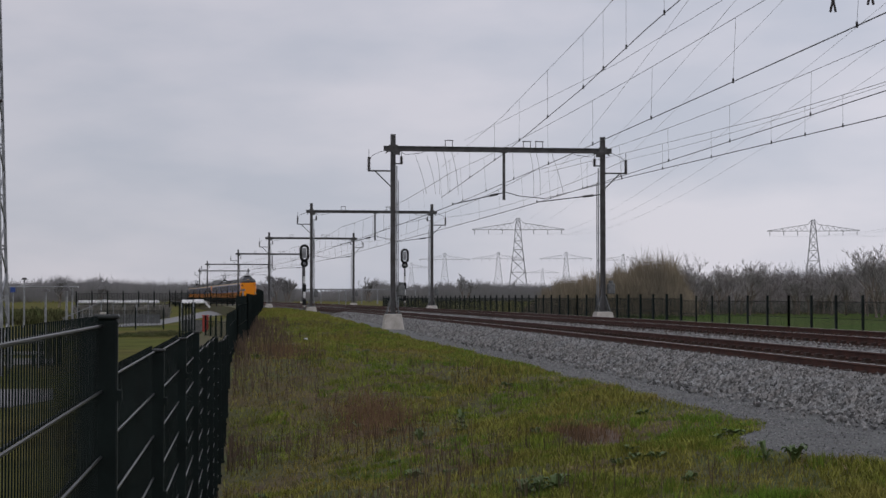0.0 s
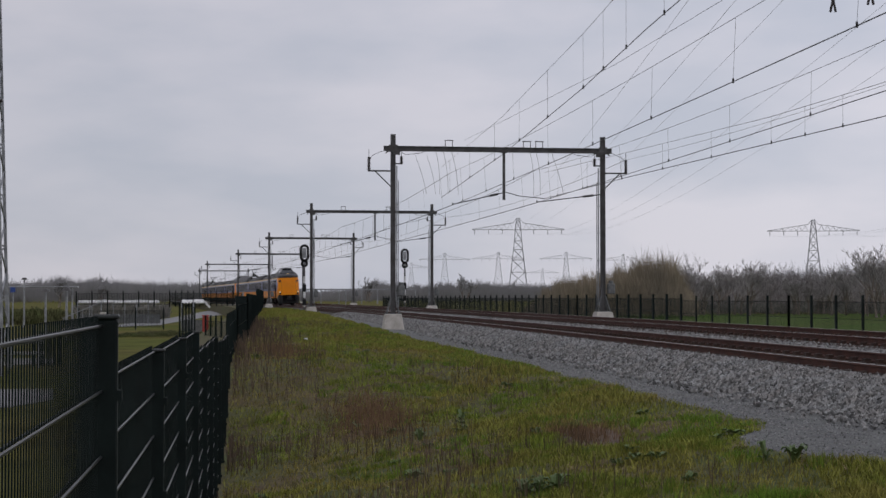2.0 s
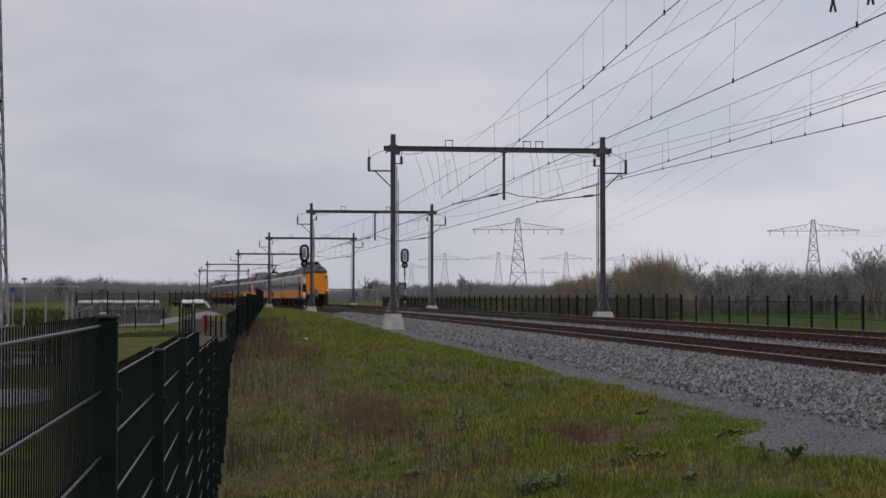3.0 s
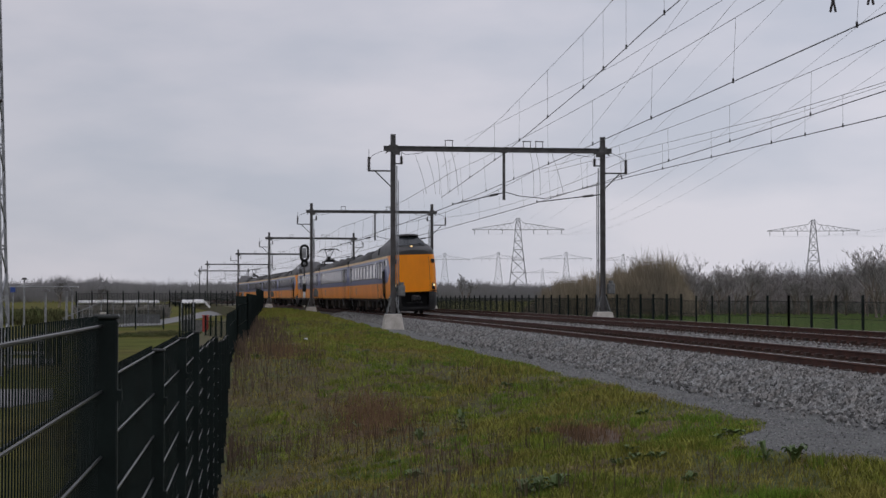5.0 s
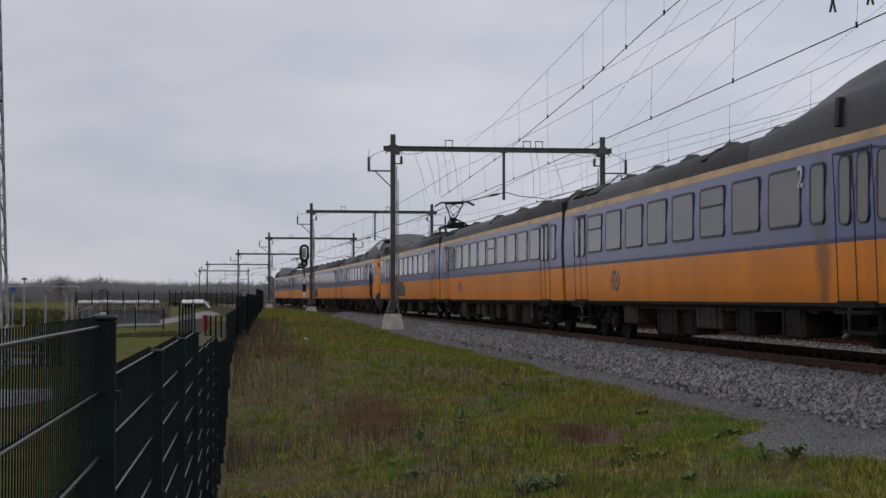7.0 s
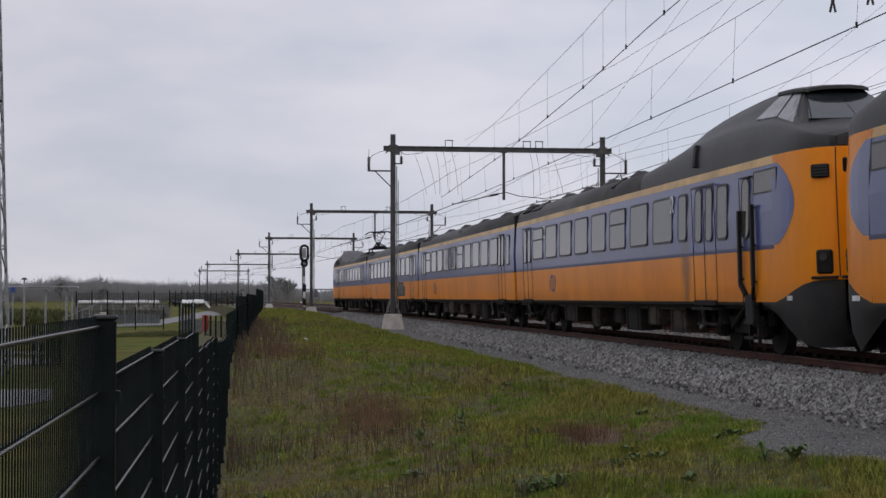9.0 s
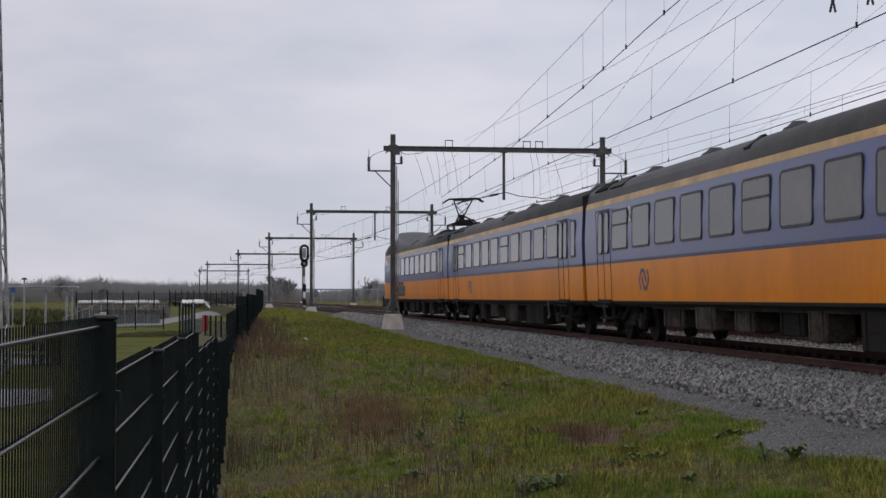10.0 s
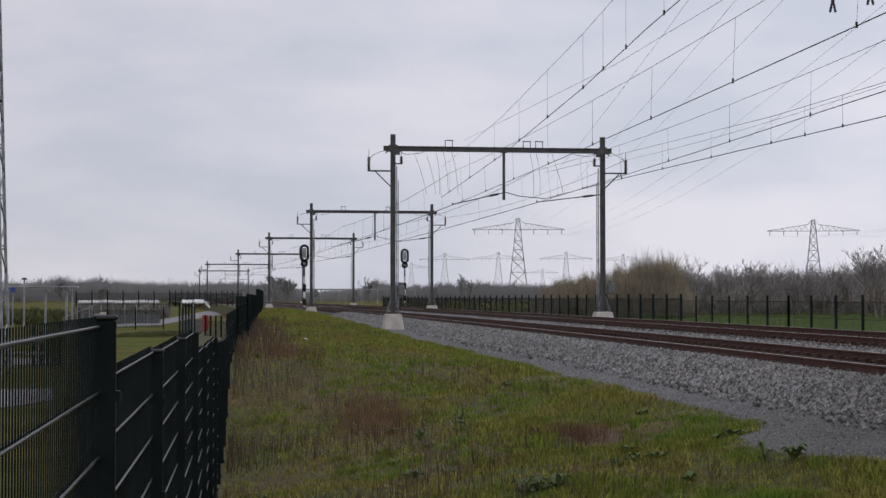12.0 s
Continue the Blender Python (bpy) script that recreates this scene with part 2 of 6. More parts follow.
def empty(name, m, label, category, group="", kind=""):
    ob = new(name)
    ob.matrix_basis = m
    return tagged(ob, label, category, group, kind)


# ---- the line of the railway ----
def dev(s):
    """Sideways bend of the line at s metres along it."""
    if s < 270:
        return -(s - 71) ** 2 / 6018
    return -(199 ** 2) / 6018 - (s - 270) * 2 * 199 / 6018


def heading(s):
    return math.degrees(math.atan(-(dev(s + 0.5) - dev(s - 0.5))))


CANT = 2.03
TILT = math.tan(radians(CANT))
EDGE = 10.115
NEAR, FAR = EDGE + 0.75, EDGE + 4.83
STATIONS = [-120, -90, -60, -40, -20, -10, 0, 8, 14, 20, 25, 30, 35, 40, 45, 50, 60, 71, 80, 95, 110, 125, 140, 160, 180, 200, 220, 240, 260, 285, 320, 400, 600]


def bed_z(lat):
    return (lat - EDGE) * TILT


def strip(name, profile, mat, stations, label="", category="", kind="structure", parent=None):
    """A sheet along the line. profile: (lat, z) or functions of s that give them."""
    verts, faces, n = [], [], len(profile)
    for s in stations:
        for lat, z in profile:
            la = lat(s) if callable(lat) else lat
            verts.append((la + dev(s), s, z(s) if callable(z) else z))
    for i in range(len(stations) - 1):
        for j in range(n - 1):
            a = i * n + j
            faces.append((a, a + 1, a + n + 1, a + n))
    ob = raw(name, verts, faces, mat, parent)
    if label:
        tagged(ob, label, category, kind=kind)
    return ob


# ---- ground ----
def smooth(a, b, x):
    t = min(1, max(0, (x - a) / (b - a)))
    return t * t * (3 - 2 * t)


def fence_x(s):
    """Sideways place of the bank's fence; it follows the line's foot further on."""
    if s < 32:
        return -0.39 + 0.0159 * s
    return float(np.interp(s, [32, 45, 60, 80, 120, 165, 300, 600], [0.119, 0.40, 0.90, 1.47, 2.6, 4.1, 0.5, -16]))


def toe_z(s):
    """Height of the bank's foot at the fence."""
    return float(np.interp(s, [3, 12, 21, 28, 31, 35, 45, 60, 80, 165, 600], [-0.94, -1.28, -1.54, -1.46, -0.95, -0.30, -0.36, -0.55, -0.5, -0.2, -0.5]))


def crest_z(s):
    """Height of the bank's edge at the path."""
    return float(np.interp(s, [60, 83, 119, 180, 600], [-0.6, -0.42, -0.12, -0.14, -0.3]))


def grass_edge(s):
    return 7.28 + 0.12 * noise.noise((s * 1.3, 4, 4)) + 0.10 * math.sin(s * 0.7) * smooth(18, 25, s) + 0.05 * math.sin(s * 2.3) - 1.2 * math.exp(-((s - 17) / 1.8) ** 2) + 1.8 * (1 - smooth(12, 15.6, s))


def ground_z(x, s):
    """Height of the grass bank between the fence and the service path."""
    a, b = fence_x(s) - dev(s) - 0.3, grass_edge(s)
    t = min(1, max(0, (x - a) / (b - a)))
    z = toe_z(s) + (crest_z(s) - toe_z(s)) * (t ** 1.15)
    bumpy = 0.11 * noise.noise((x * 0.6, s * 0.4, 0)) + 0.07 * noise.noise((x * 2.0, s * 1.5, 3)) + 0.03 * noise.noise((x * 4.5, s * 3.0, 7))
    return z + bumpy * min(1, 4 * (1 - t)) * min(1, 6 * t)


def build_ground():
    verts = [(-4000, -4000, -1.56), (4000, -4000, -1.56), (4000, 4800, -1.56), (-4000, 4800, -1.56)]
    tagged(raw("meadow", [(25.5, 25, -1.54), (420, 25, -1.54), (420, 236, -1.54), (18, 236, -1.54)], [(0, 1, 2, 3)], M_MEADOW), "bright green meadow beyond the far fence", "meadow", kind="structure")
    tagged(raw("ground", verts, [(0, 1, 2, 3)], M_FIELD), "flat green and olive meadow reaching the horizon", "ground", kind="structure")
    ss = [-30, -10, 0, 4, 8, 11] + [13 + 0.32 * i for i in range(120)] + [52 + 1.0 * i for i in range(33)] + [85 + 5 * i for i in range(40)] + [320, 400, 600]
    n = 56
    verts, faces = [], []
    for s in ss:
        a, b = fence_x(s) - dev(s) - 2.2, grass_edge(s)
        for j in range(n + 1):
            x = a + (b - a) * j / n
            verts.append((x + dev(s), s, ground_z(x, s) if j else -1.6))
    for i in range(len(ss) - 1):
        for j in range(n):
            q = i * (n + 1) + j
            faces.append((q, q + 1, q + n + 2, q + n + 1))
    ob = raw("grass_bank", verts, faces, M_GRASS)
    tagged(ob, "sloping grass bank with brown dry patches beside the railway", "grass bank", kind="structure")
    strip("service_path", [(lambda s: grass_edge(s) - 0.35, lambda s: crest_z(s) - 0.08), (lambda s: grass_edge(s) + 0.05, lambda s: crest_z(s) + 0.005), (8.4, lambda s: crest_z(s) * 0.5 - 0.27), (9.0, -0.53)], M_PATH, ss,
          "grey fine-gravel service path beside the ballast", "path")
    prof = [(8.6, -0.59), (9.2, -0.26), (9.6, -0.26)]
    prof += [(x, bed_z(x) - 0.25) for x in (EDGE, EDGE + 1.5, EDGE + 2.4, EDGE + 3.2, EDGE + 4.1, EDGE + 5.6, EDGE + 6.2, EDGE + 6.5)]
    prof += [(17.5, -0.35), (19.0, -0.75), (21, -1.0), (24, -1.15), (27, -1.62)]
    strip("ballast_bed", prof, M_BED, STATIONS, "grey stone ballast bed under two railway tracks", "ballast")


def stones(name, count, zone, size, label, mat):
    """Loose angular stones, joined: zone gives a place for two random numbers."""
    rnd = random.Random(name)
    octa = [Vector(v) for v in ((1, 0, 0), (-1, 0, 0), (0, 1, 0), (0, -1, 0), (0, 0, 1), (0, 0, -1))]
    tri = [(0, 2, 4), (2, 1, 4), (1, 3, 4), (3, 0, 4), (2, 0, 5), (1, 2, 5), (3, 1, 5), (0, 3, 5)]
    verts, faces = [], []
    for _ in range(count):
        p, k = zone(rnd)
        e = Euler((rnd.uniform(0, 6), rnd.uniform(0, 6), rnd.uniform(0, 6))).to_matrix()
        r = size * k * rnd.uniform(0.6, 1.3)
        dims = Vector((rnd.uniform(0.7, 1.3), rnd.uniform(0.6, 1.1), rnd.uniform(0.5, 0.9))) * r
        b = len(verts)
        for v in octa:
            q = e @ Vector((v.x * dims.x, v.y * dims.y, v.z * dims.z)) * rnd.uniform(0.75, 1.2)
            verts.append((p[0] + q.x, p[1] + q.y, p[2] + q.z))
        faces += [(a + b, c + b, d + b) for a, c, d in tri]
    ob = raw(name, verts, faces, mat)
    return tagged(ob, label, "ballast stones", kind="stuff")


def shoulder(rnd):
    u = rnd.random()
    s = 14.5 + 110 * u ** 2.1
    lat = rnd.uniform(8.55, 10.03) if rnd.random() < 0.985 else rnd.uniform(8.0, 8.6)
    z = -0.55 + 0.30 * min(1, max(0, (lat - 8.66) / 0.54))
    z += 0.075 * smooth(9.4, 9.7, lat)
    return (lat + dev(s), s, z + 0.01), 1 + 0.006 * s


def between(rnd):
    s = 17 + 110 * rnd.random() ** 1.6
    lat = EDGE + rnd.choice((rnd.uniform(0.1, 1.4), rnd.uniform(4.2, 5.5)))
    return (lat + dev(s), s, bed_z(lat) - 0.25), 1 + 0.006 * s


def middle(rnd):
    s = 17 + 110 * rnd.random() ** 1.6
    lat = EDGE + (rnd.uniform(1.75, 3.85) if rnd.random() < 0.8 else rnd.uniform(5.8, 6.7))
    return (lat + dev(s), s, bed_z(lat) - 0.19), 1 + 0.006 * s


def on_path(rnd):
    s = 14 + 45 * rnd.random() ** 1.8
    a, b = grass_edge(s) + 0.02, 8.75
    lat = a + (b - a) * rnd.random()
    c = crest_z(s)
    z = c + 0.005 + (c * 0.5 - 0.27 - c - 0.005) * (lat - a) / (8.4 - a) if lat < 8.4 else c * 0.5 - 0.27 + (-0.53 - c * 0.5 + 0.27) * (lat - 8.4) / 0.6
    return (lat + dev(s), s, z + 0.002), 1 + 0.012 * s


def build_track(centre, label):
    """Two rails on sleepers."""
    thing = empty("railway_track", Matrix.Identity(4), label, "railway track", "tracks")
    for side in (-0.75, 0.75):
        lat = centre + side
        z0 = bed_z(lat)
        prof = [(-0.036, -0.03), (-0.034, -0.002), (0.034, -0.002), (0.036, -0.03), (0.012, -0.045), (0.012, -0.125), (0.07, -0.15), (0.07, -0.165),
                (-0.07, -0.165), (-0.07, -0.15), (-0.012, -0.125), (-0.012, -0.045), (-0.036, -0.03)]
        rail = strip("rail", [(lat + x, z0 + z) for x, z in prof], M_RAIL, STATIONS, parent=thing)
        strip("running_surface", [(lat - 0.030, z0 - 0.003), (lat - 0.026, z0), (lat + 0.026, z0), (lat + 0.030, z0 - 0.003)], M_HEAD, STATIONS, parent=rail)
    bm = bmesh.new()
    tilt = Matrix.Rotation(radians(-CANT), 3, "Y")
    box(bm, (0, 0, -0.235), (2.5, 0.26, 0.14))
    for sx in (-0.75, 0.75):
        for d in (-0.11, 0.11):
            box(bm, (sx + d, 0, -0.135), (0.11, 0.16, 0.065))
    bm.transform(tilt.to_4x4())
    me = bpy.data.meshes.new("sleeper")
    bm.to_mesh(me)
    bm.free()
    me.materials.append(M_SLEEPER)
    s = 15.0
    while s < 165:
        ob = new("sleeper", me)
        ob.parent = thing
        ob.location = (centre + dev(s), s, bed_z(centre))
        s += 0.6
    return thing


# ---- overhead line ----
def build_gantry(s, left, right, top, label, near=True, zig=0.2):
    """A portal of two steel masts on concrete feet with a beam, drop post, brackets and insulators."""
    g = empty("catenary_gantry", pose(dev(s), s, 0, 0, 0, heading(s)), label, "catenary gantry", "catenary gantries")
    w = 0.115
    for x, out in ((left, -1), (right, 1)):
        foot = -0.36 if x == left else 0.0
        ztop = 0.22 if x == left else 0.32
        bm = bmesh.new()
        r = bmesh.ops.create_cube(bm, size=1)
        for v in r["verts"]:
            k = 0.38 if v.co.z > 0 else 0.52
            v.co = Vector((x + v.co.x * 2 * k, v.co.y * 2 * k, ztop if v.co.z > 0 else foot - 0.3))
        bmesh.ops.bevel(bm, geom=bm.edges[:], offset=0.03, segments=1, affect="EDGES")
        part("concrete_foot", bm, M_CONC, g, "pale concrete foot")
        bm = bmesh.new()
        for dx in (-w, w):
            box(bm, (x + dx * 0.9, 0, (ztop + top) / 2), (0.02, 0.2, top - ztop))
        box(bm, (x, 0, (ztop + top) / 2), (2 * w * 0.9, 0.02, top - ztop))
        mast = part("mast", bm, M_STEEL, g)
        bm = bmesh.new()
        for dx in (-1, 1):
            for dy in (-1, 1):
                bar(bm, (x + dx * 0.3, dy * 0.25, ztop), (x + dx * 0.1, dy * 0.1, ztop + 0.75), 0.035, 4)
        box(bm, (x, 0, ztop + 0.02), (0.75, 0.6, 0.03))
        part("foot_brace", bm, M_GREYBOX, mast)
        bm = bmesh.new()
        zb = top - 1.75
        beam(bm, (x + out * 0.1, 0, zb), (x + out * 1.2, 0, zb), 0.07, 0.07)
        bar(bm, (x + out * 0.1, 0, zb - 0.75), (x + out * 0.85, 0, zb - 0.02), 0.03, 5)
        part("bracket", bm, M_STEEL, g)
        bm = bmesh.new()
        beam(bm, (x - out * 0.1, 0, zb + 0.35), (x - out * 0.45, 0, zb + 0.35), 0.06, 0.06)
        part("short_bracket", bm, M_STEEL, g)
        bm = bmesh.new()
        beam(bm, (x + out * 0.1, 0, zb + 1.05), (x + out * 0.35, 0, zb + 0.85), 0.06, 0.06)
        part("stay", bm, M_STEEL, g)
        if near:
            tube("cable", [(x + out * 0.12, 0, zb + 1.0), (x + out * 0.5, 0, zb + 0.95), (x + out * 0.95, 0, zb + 0.75), (x + out * 1.15, 0, zb + 0.5)], 0.012, M_WIRE, g)
            tube("cable", [(x - out * 0.1, 0, zb + 1.1), (x - out * 0.6, 0, zb + 0.78), (x - out * 1.3, 0, zb + 0.86), (x - out * 1.9, 0, zb + 1.1), (x - out * 2.4, 0, zb + 1.2)], 0.012, M_WIRE, g)
        for ix, iz in ((x + out * 1.15, zb + 0.04), (x - out * 0.4, zb + 0.38)):
            bm = bmesh.new()
            long = 0.62 if ix * out > x * out else 0.3
            bar(bm, (ix, 0, iz), (ix, 0, iz + long), 0.05, 6)
            k = 0
            while k * 0.07 < long:
                bar(bm, (ix, 0, iz + k * 0.07), (ix, 0, iz + k * 0.07 + 0.03), 0.10, 8, 0.065)
                k += 1
            bar(bm, (ix, 0, iz + long), (ix, 0, iz + long + 0.35), 0.012, 4)
            part("insulator", bm, M_INSUL, g, "dark ribbed insulator")
        if near:
            bm = bmesh.new()
            bar(bm, (x - out * 0.19, 0.1, ztop + 0.3), (x - out * 0.19, 0.1, top - 1.5), 0.03, 6)
            bar(bm, (x - out * 0.27, 0.1, ztop + 0.3), (x - out * 0.27, 0.1, top - 2.2), 0.022, 6)
            for zz in (1.5, 2.8, 4.1, 5.4):
                box(bm, (x - out * 0.18, 0.08, zz), (0.16, 0.05, 0.05))
            part("cable_conduit", bm, M_GALV, mast)
            bm = bmesh.new()
            box(bm, (x - out * 0.4 * (1 if x == left else -1), 0, ztop + 1.1), (0.34, 0.3, 0.5), bevel=0.03)
            bar(bm, (x - out * 0.4 * (1 if x == left else -1), 0, ztop + 1.3), (x - out * 0.4 * (1 if x == left else -1), 0, ztop + 1.5), 0.12, 8)
            box(bm, (x - out * 0.2 * (1 if x == left else -1), 0, ztop + 1.1), (0.2, 0.05, 0.05))
            part("switch_box", bm, M_GREYBOX, mast, "grey switch box")
    bm = bmesh.new()
    zb = top - 0.68
    for dz in (-0.11, 0.11):
        box(bm, ((left + right) / 2, 0, zb + dz), (right - left + 0.9, 0.2, 0.02))
    box(bm, ((left + right) / 2, 0, zb), (right - left + 0.9, 0.02, 0.22))
    b = part("beam", bm, M_STEEL, g)
    for x in (left, right):
        bm = bmesh.new()
        box(bm, (x, -0.12, zb), (0.42, 0.03, 0.34))
        box(bm, (x + (0.5 if x == left else -0.5) * 0.3, -0.03, zb - 0.2), (0.35, 0.16, 0.2))
        part("gusset", bm, M_STEEL, b)
    mid = (left + right) / 2 + 0.25
    bm = bmesh.new()
    box(bm, (mid, 0, zb - 1.25), (0.12, 0.12, 2.3))
    box(bm, (mid, 0, zb - 0.12), (0.3, 0.2, 0.06))
    part("drop_post", bm, M_STEEL, b)
    for c in (NEAR, FAR):
        z0 = bed_z(c)
        for k in ((-0.35,) if c == NEAR else (-0.5, 0.1)):
            bm = bmesh.new()
            x = c + k + (0.15 if c == NEAR else 0)
            for dx in (-0.17, 0.17):
                bar(bm, (x + dx, 0, zb + 0.1), (x + dx, 0, zb + 0.42), 0.018, 5)
            beam(bm, (x - 0.21, 0, zb + 0.42), (x + 0.21, 0, zb + 0.42), 0.05, 0.04)
            part("wire_support", bm, M_STEEL, b)
        bm = bmesh.new()
        a = (mid, 0, zb - 2.05) if c == NEAR else (right - 0.1, 0, zb - 2.1)
        e = (c - 0.22 + zig, 0, z0 + 5.41)
        bar(bm, a, e, 0.024, 6)
        bar(bm, (e[0], 0, e[2] - 0.03), (e[0], 0, e[2] + 0.08), 0.03, 6)
        bar(bm, (a[0] + (e[0] - a[0]) * 0.12, 0, a[2] + (e[2] - a[2]) * 0.12), (a[0] + (e[0] - a[0]) * 0.28, 0, a[2] + (e[2] - a[2]) * 0.28), 0.055, 8)
        part("steady_arm", bm, M_WIRE, g)
    if near:
        bm = bmesh.new()
        bar(bm, (mid, 0, zb - 2.0), (FAR - 0.9, 0, zb - 2.2), 0.02, 6)
        bar(bm, (FAR - 0.9, 0, zb - 2.2), (15.3, 0, 5.75), 0.018, 6)
        part("steady_arm", bm, M_WIRE, g)
    return g


def wire_run(label, pts, r, group="overhead wires"):
    ob = tube("overhead_wire", pts, r, M_WIRE)
    return tagged(ob, label, "overhead wire", group)


def span(a, b, sag, n=10):
    out = []
    for i in range(n + 1):
        t = i / n
        p = Vector(a).lerp(Vector(b), t)
        p.z -= sag * 4 * t * (1 - t)
        out.append(p)
    return out


GANTRIES = [(14.6, 7.99, 18.16, 8.8), (75.8, 7.99, 18.16, 8.75), (134.3, 7.99, 18.16, 8.86), (193.3, 7.99, 18.16, 8.78), (254, 7.99, 18.16, 8.5), (325, 7.2, 19.6, 8.3), (400, 9.6, 21.5, 8.2)]


def hang(line, pts, mes, droppers, r0, r1, clamp=True):
    """Contact wire, messenger wire and droppers of one length, under its thing."""
    tube("contact_wire", pts, r0, M_WIRE, line)
    tube("messenger_wire", mes, r1, M_WIRE, line)
    n = len(pts) - 1
    m = len(mes) - 1
    for j in range(droppers):
        t = (j + 0.5) / droppers
        q, u = min(n - 1, int(t * n)), min(m - 1, int(t * m))
        a = Vector(pts[q]).lerp(Vector(pts[q + 1]), t * n - q)
        b = Vector(mes[u]).lerp(Vector(mes[u + 1]), t * m - u)
        bm = bmesh.new()
        bar(bm, a, b, 0.0035 if a.y < 100 else 0.007, 4)
        if clamp:
            bar(bm, a - Vector((0, 0, 0.03)), a + Vector((0, 0, 0.07)), 0.022, 5)
        part("dropper", bm, M_WIRE, line)


def build_wires():
    """Contact and messenger wires of both tracks with droppers, and the second pair where two lengths overlap."""
    for c in (NEAR, FAR):
        for i in range(len(GANTRIES) - 1):
            s0, s1 = GANTRIES[i][0], GANTRIES[i + 1][0]
            z0 = bed_z(c)
            k0, k1 = (0.2, -0.2) if i % 2 else (-0.2, 0.2)

            def at(t, k, z):
                s = s0 + (s1 - s0) * t
                return (c - 0.22 + (k0 + (k1 - k0) * t) * k + dev(s), s, z0 + z)
            line = empty("overhead_line", Matrix.Identity(4), "dark overhead line above the near track" if c == NEAR else "dark overhead line above the far track", "overhead line", "overhead lines")
            con = [at(j / 6, 1, 5.38) for j in range(7)]
            mes = [at(j / 10, 0.3, 6.9 - (0.25 if c == NEAR else 0.45) * 4 * (j / 10) * (1 - j / 10)) for j in range(11)]
            hang(line, con, mes, 9, 0.0115 if s0 < 70 else 0.018, 0.007 if s0 < 70 else 0.012, s0 < 70)
            if i == 0 and c == NEAR:
                for s, x, dz in ((26.2, 10.31, 0.0), (24.5, 10.27, -0.18)):
                    bm = bmesh.new()
                    for d in (-1, 1):
                        bar(bm, (x, s, 6.10 + dz), (x + d * 0.05, s, 5.88 + dz), 0.022, 5)
                    bar(bm, (x, s, 6.06 + dz), (x, s, 6.75), 0.03, 6)
                    part("insulator", bm, M_INSUL, line, "dark hanging insulator")
    # the lengths that end here: they lift and move outwards towards the near end
    for pts, mes in ((((10.3, 75.8, 5.76), (9.59, 55, 5.95), (9.08, 40, 6.35), (8.84, 33, 6.67), (8.3, 15, 7.3)),
                      ((10.3, 75.8, 7.2), (9.59, 55, 7.27), (9.08, 40, 7.73), (8.84, 33, 8.08), (8.3, 15, 9.0))),
                     (((15.3, 75.8, 5.75), (15.5, 60, 5.65), (15.8, 45, 5.5), (16.0, 38, 5.44), (16.6, 15, 5.4)),
                      ((15.3, 75.8, 7.0), (15.5, 60, 6.6), (15.8, 45, 6.27), (16.0, 38, 6.27), (16.6, 15, 6.4)))):
        line = empty("overhead_line", Matrix.Identity(4), "dark overhead line lifting away where two lengths overlap", "overhead line", "overhead lines")
        hang(line, pts, mes, 11, 0.013, 0.007)
    for i in range(len(GANTRIES) - 1):
        (s0, l0, r0, t0), (s1, l1, r1, t1) = GANTRIES[i], GANTRIES[i + 1]
        wire_run("thin feeder wire along the masts", span((r0 + 1.15 + dev(s0), s0, t0 - 1.1), (r1 + 1.15 + dev(s1), s1, t1 - 1.1), 0.5), 0.006 if s0 < 70 else 0.009)
    wire_run("thin earth wire over the gantry beams", [(11.4, 75.8, 8.5), (10.9, 44, 7.55), (10.4, 15, 7.3)], 0.006)
    for x, z, dx in ((10.0, 8.1, 0.25), (10.35, 8.1, 0.35), (10.75, 8.1, 0.5), (14.55, 8.1, 0.2), (14.85, 8.1, 0.25), (9.05, 7.75, 0.8), (9.6, 7.75, 0.6), (15.6, 8.1, 0.9)):
        pts = []
        for k in range(13):
            u = k / 12
            pts.append((x + dx * 0.6 * u ** 1.5 + 0.10 * math.sin(u * 3.14), 75.75 - 0.4 * u, z + 0.3 * math.sin(u * 1.5) - (z - 5.6) * u))
        ob = tube("jumper_cable", pts, 0.009, M_WIRE)
        tagged(ob, "thin looping jumper cable from the beam to the contact wires", "jumper cable", "jumper cables")


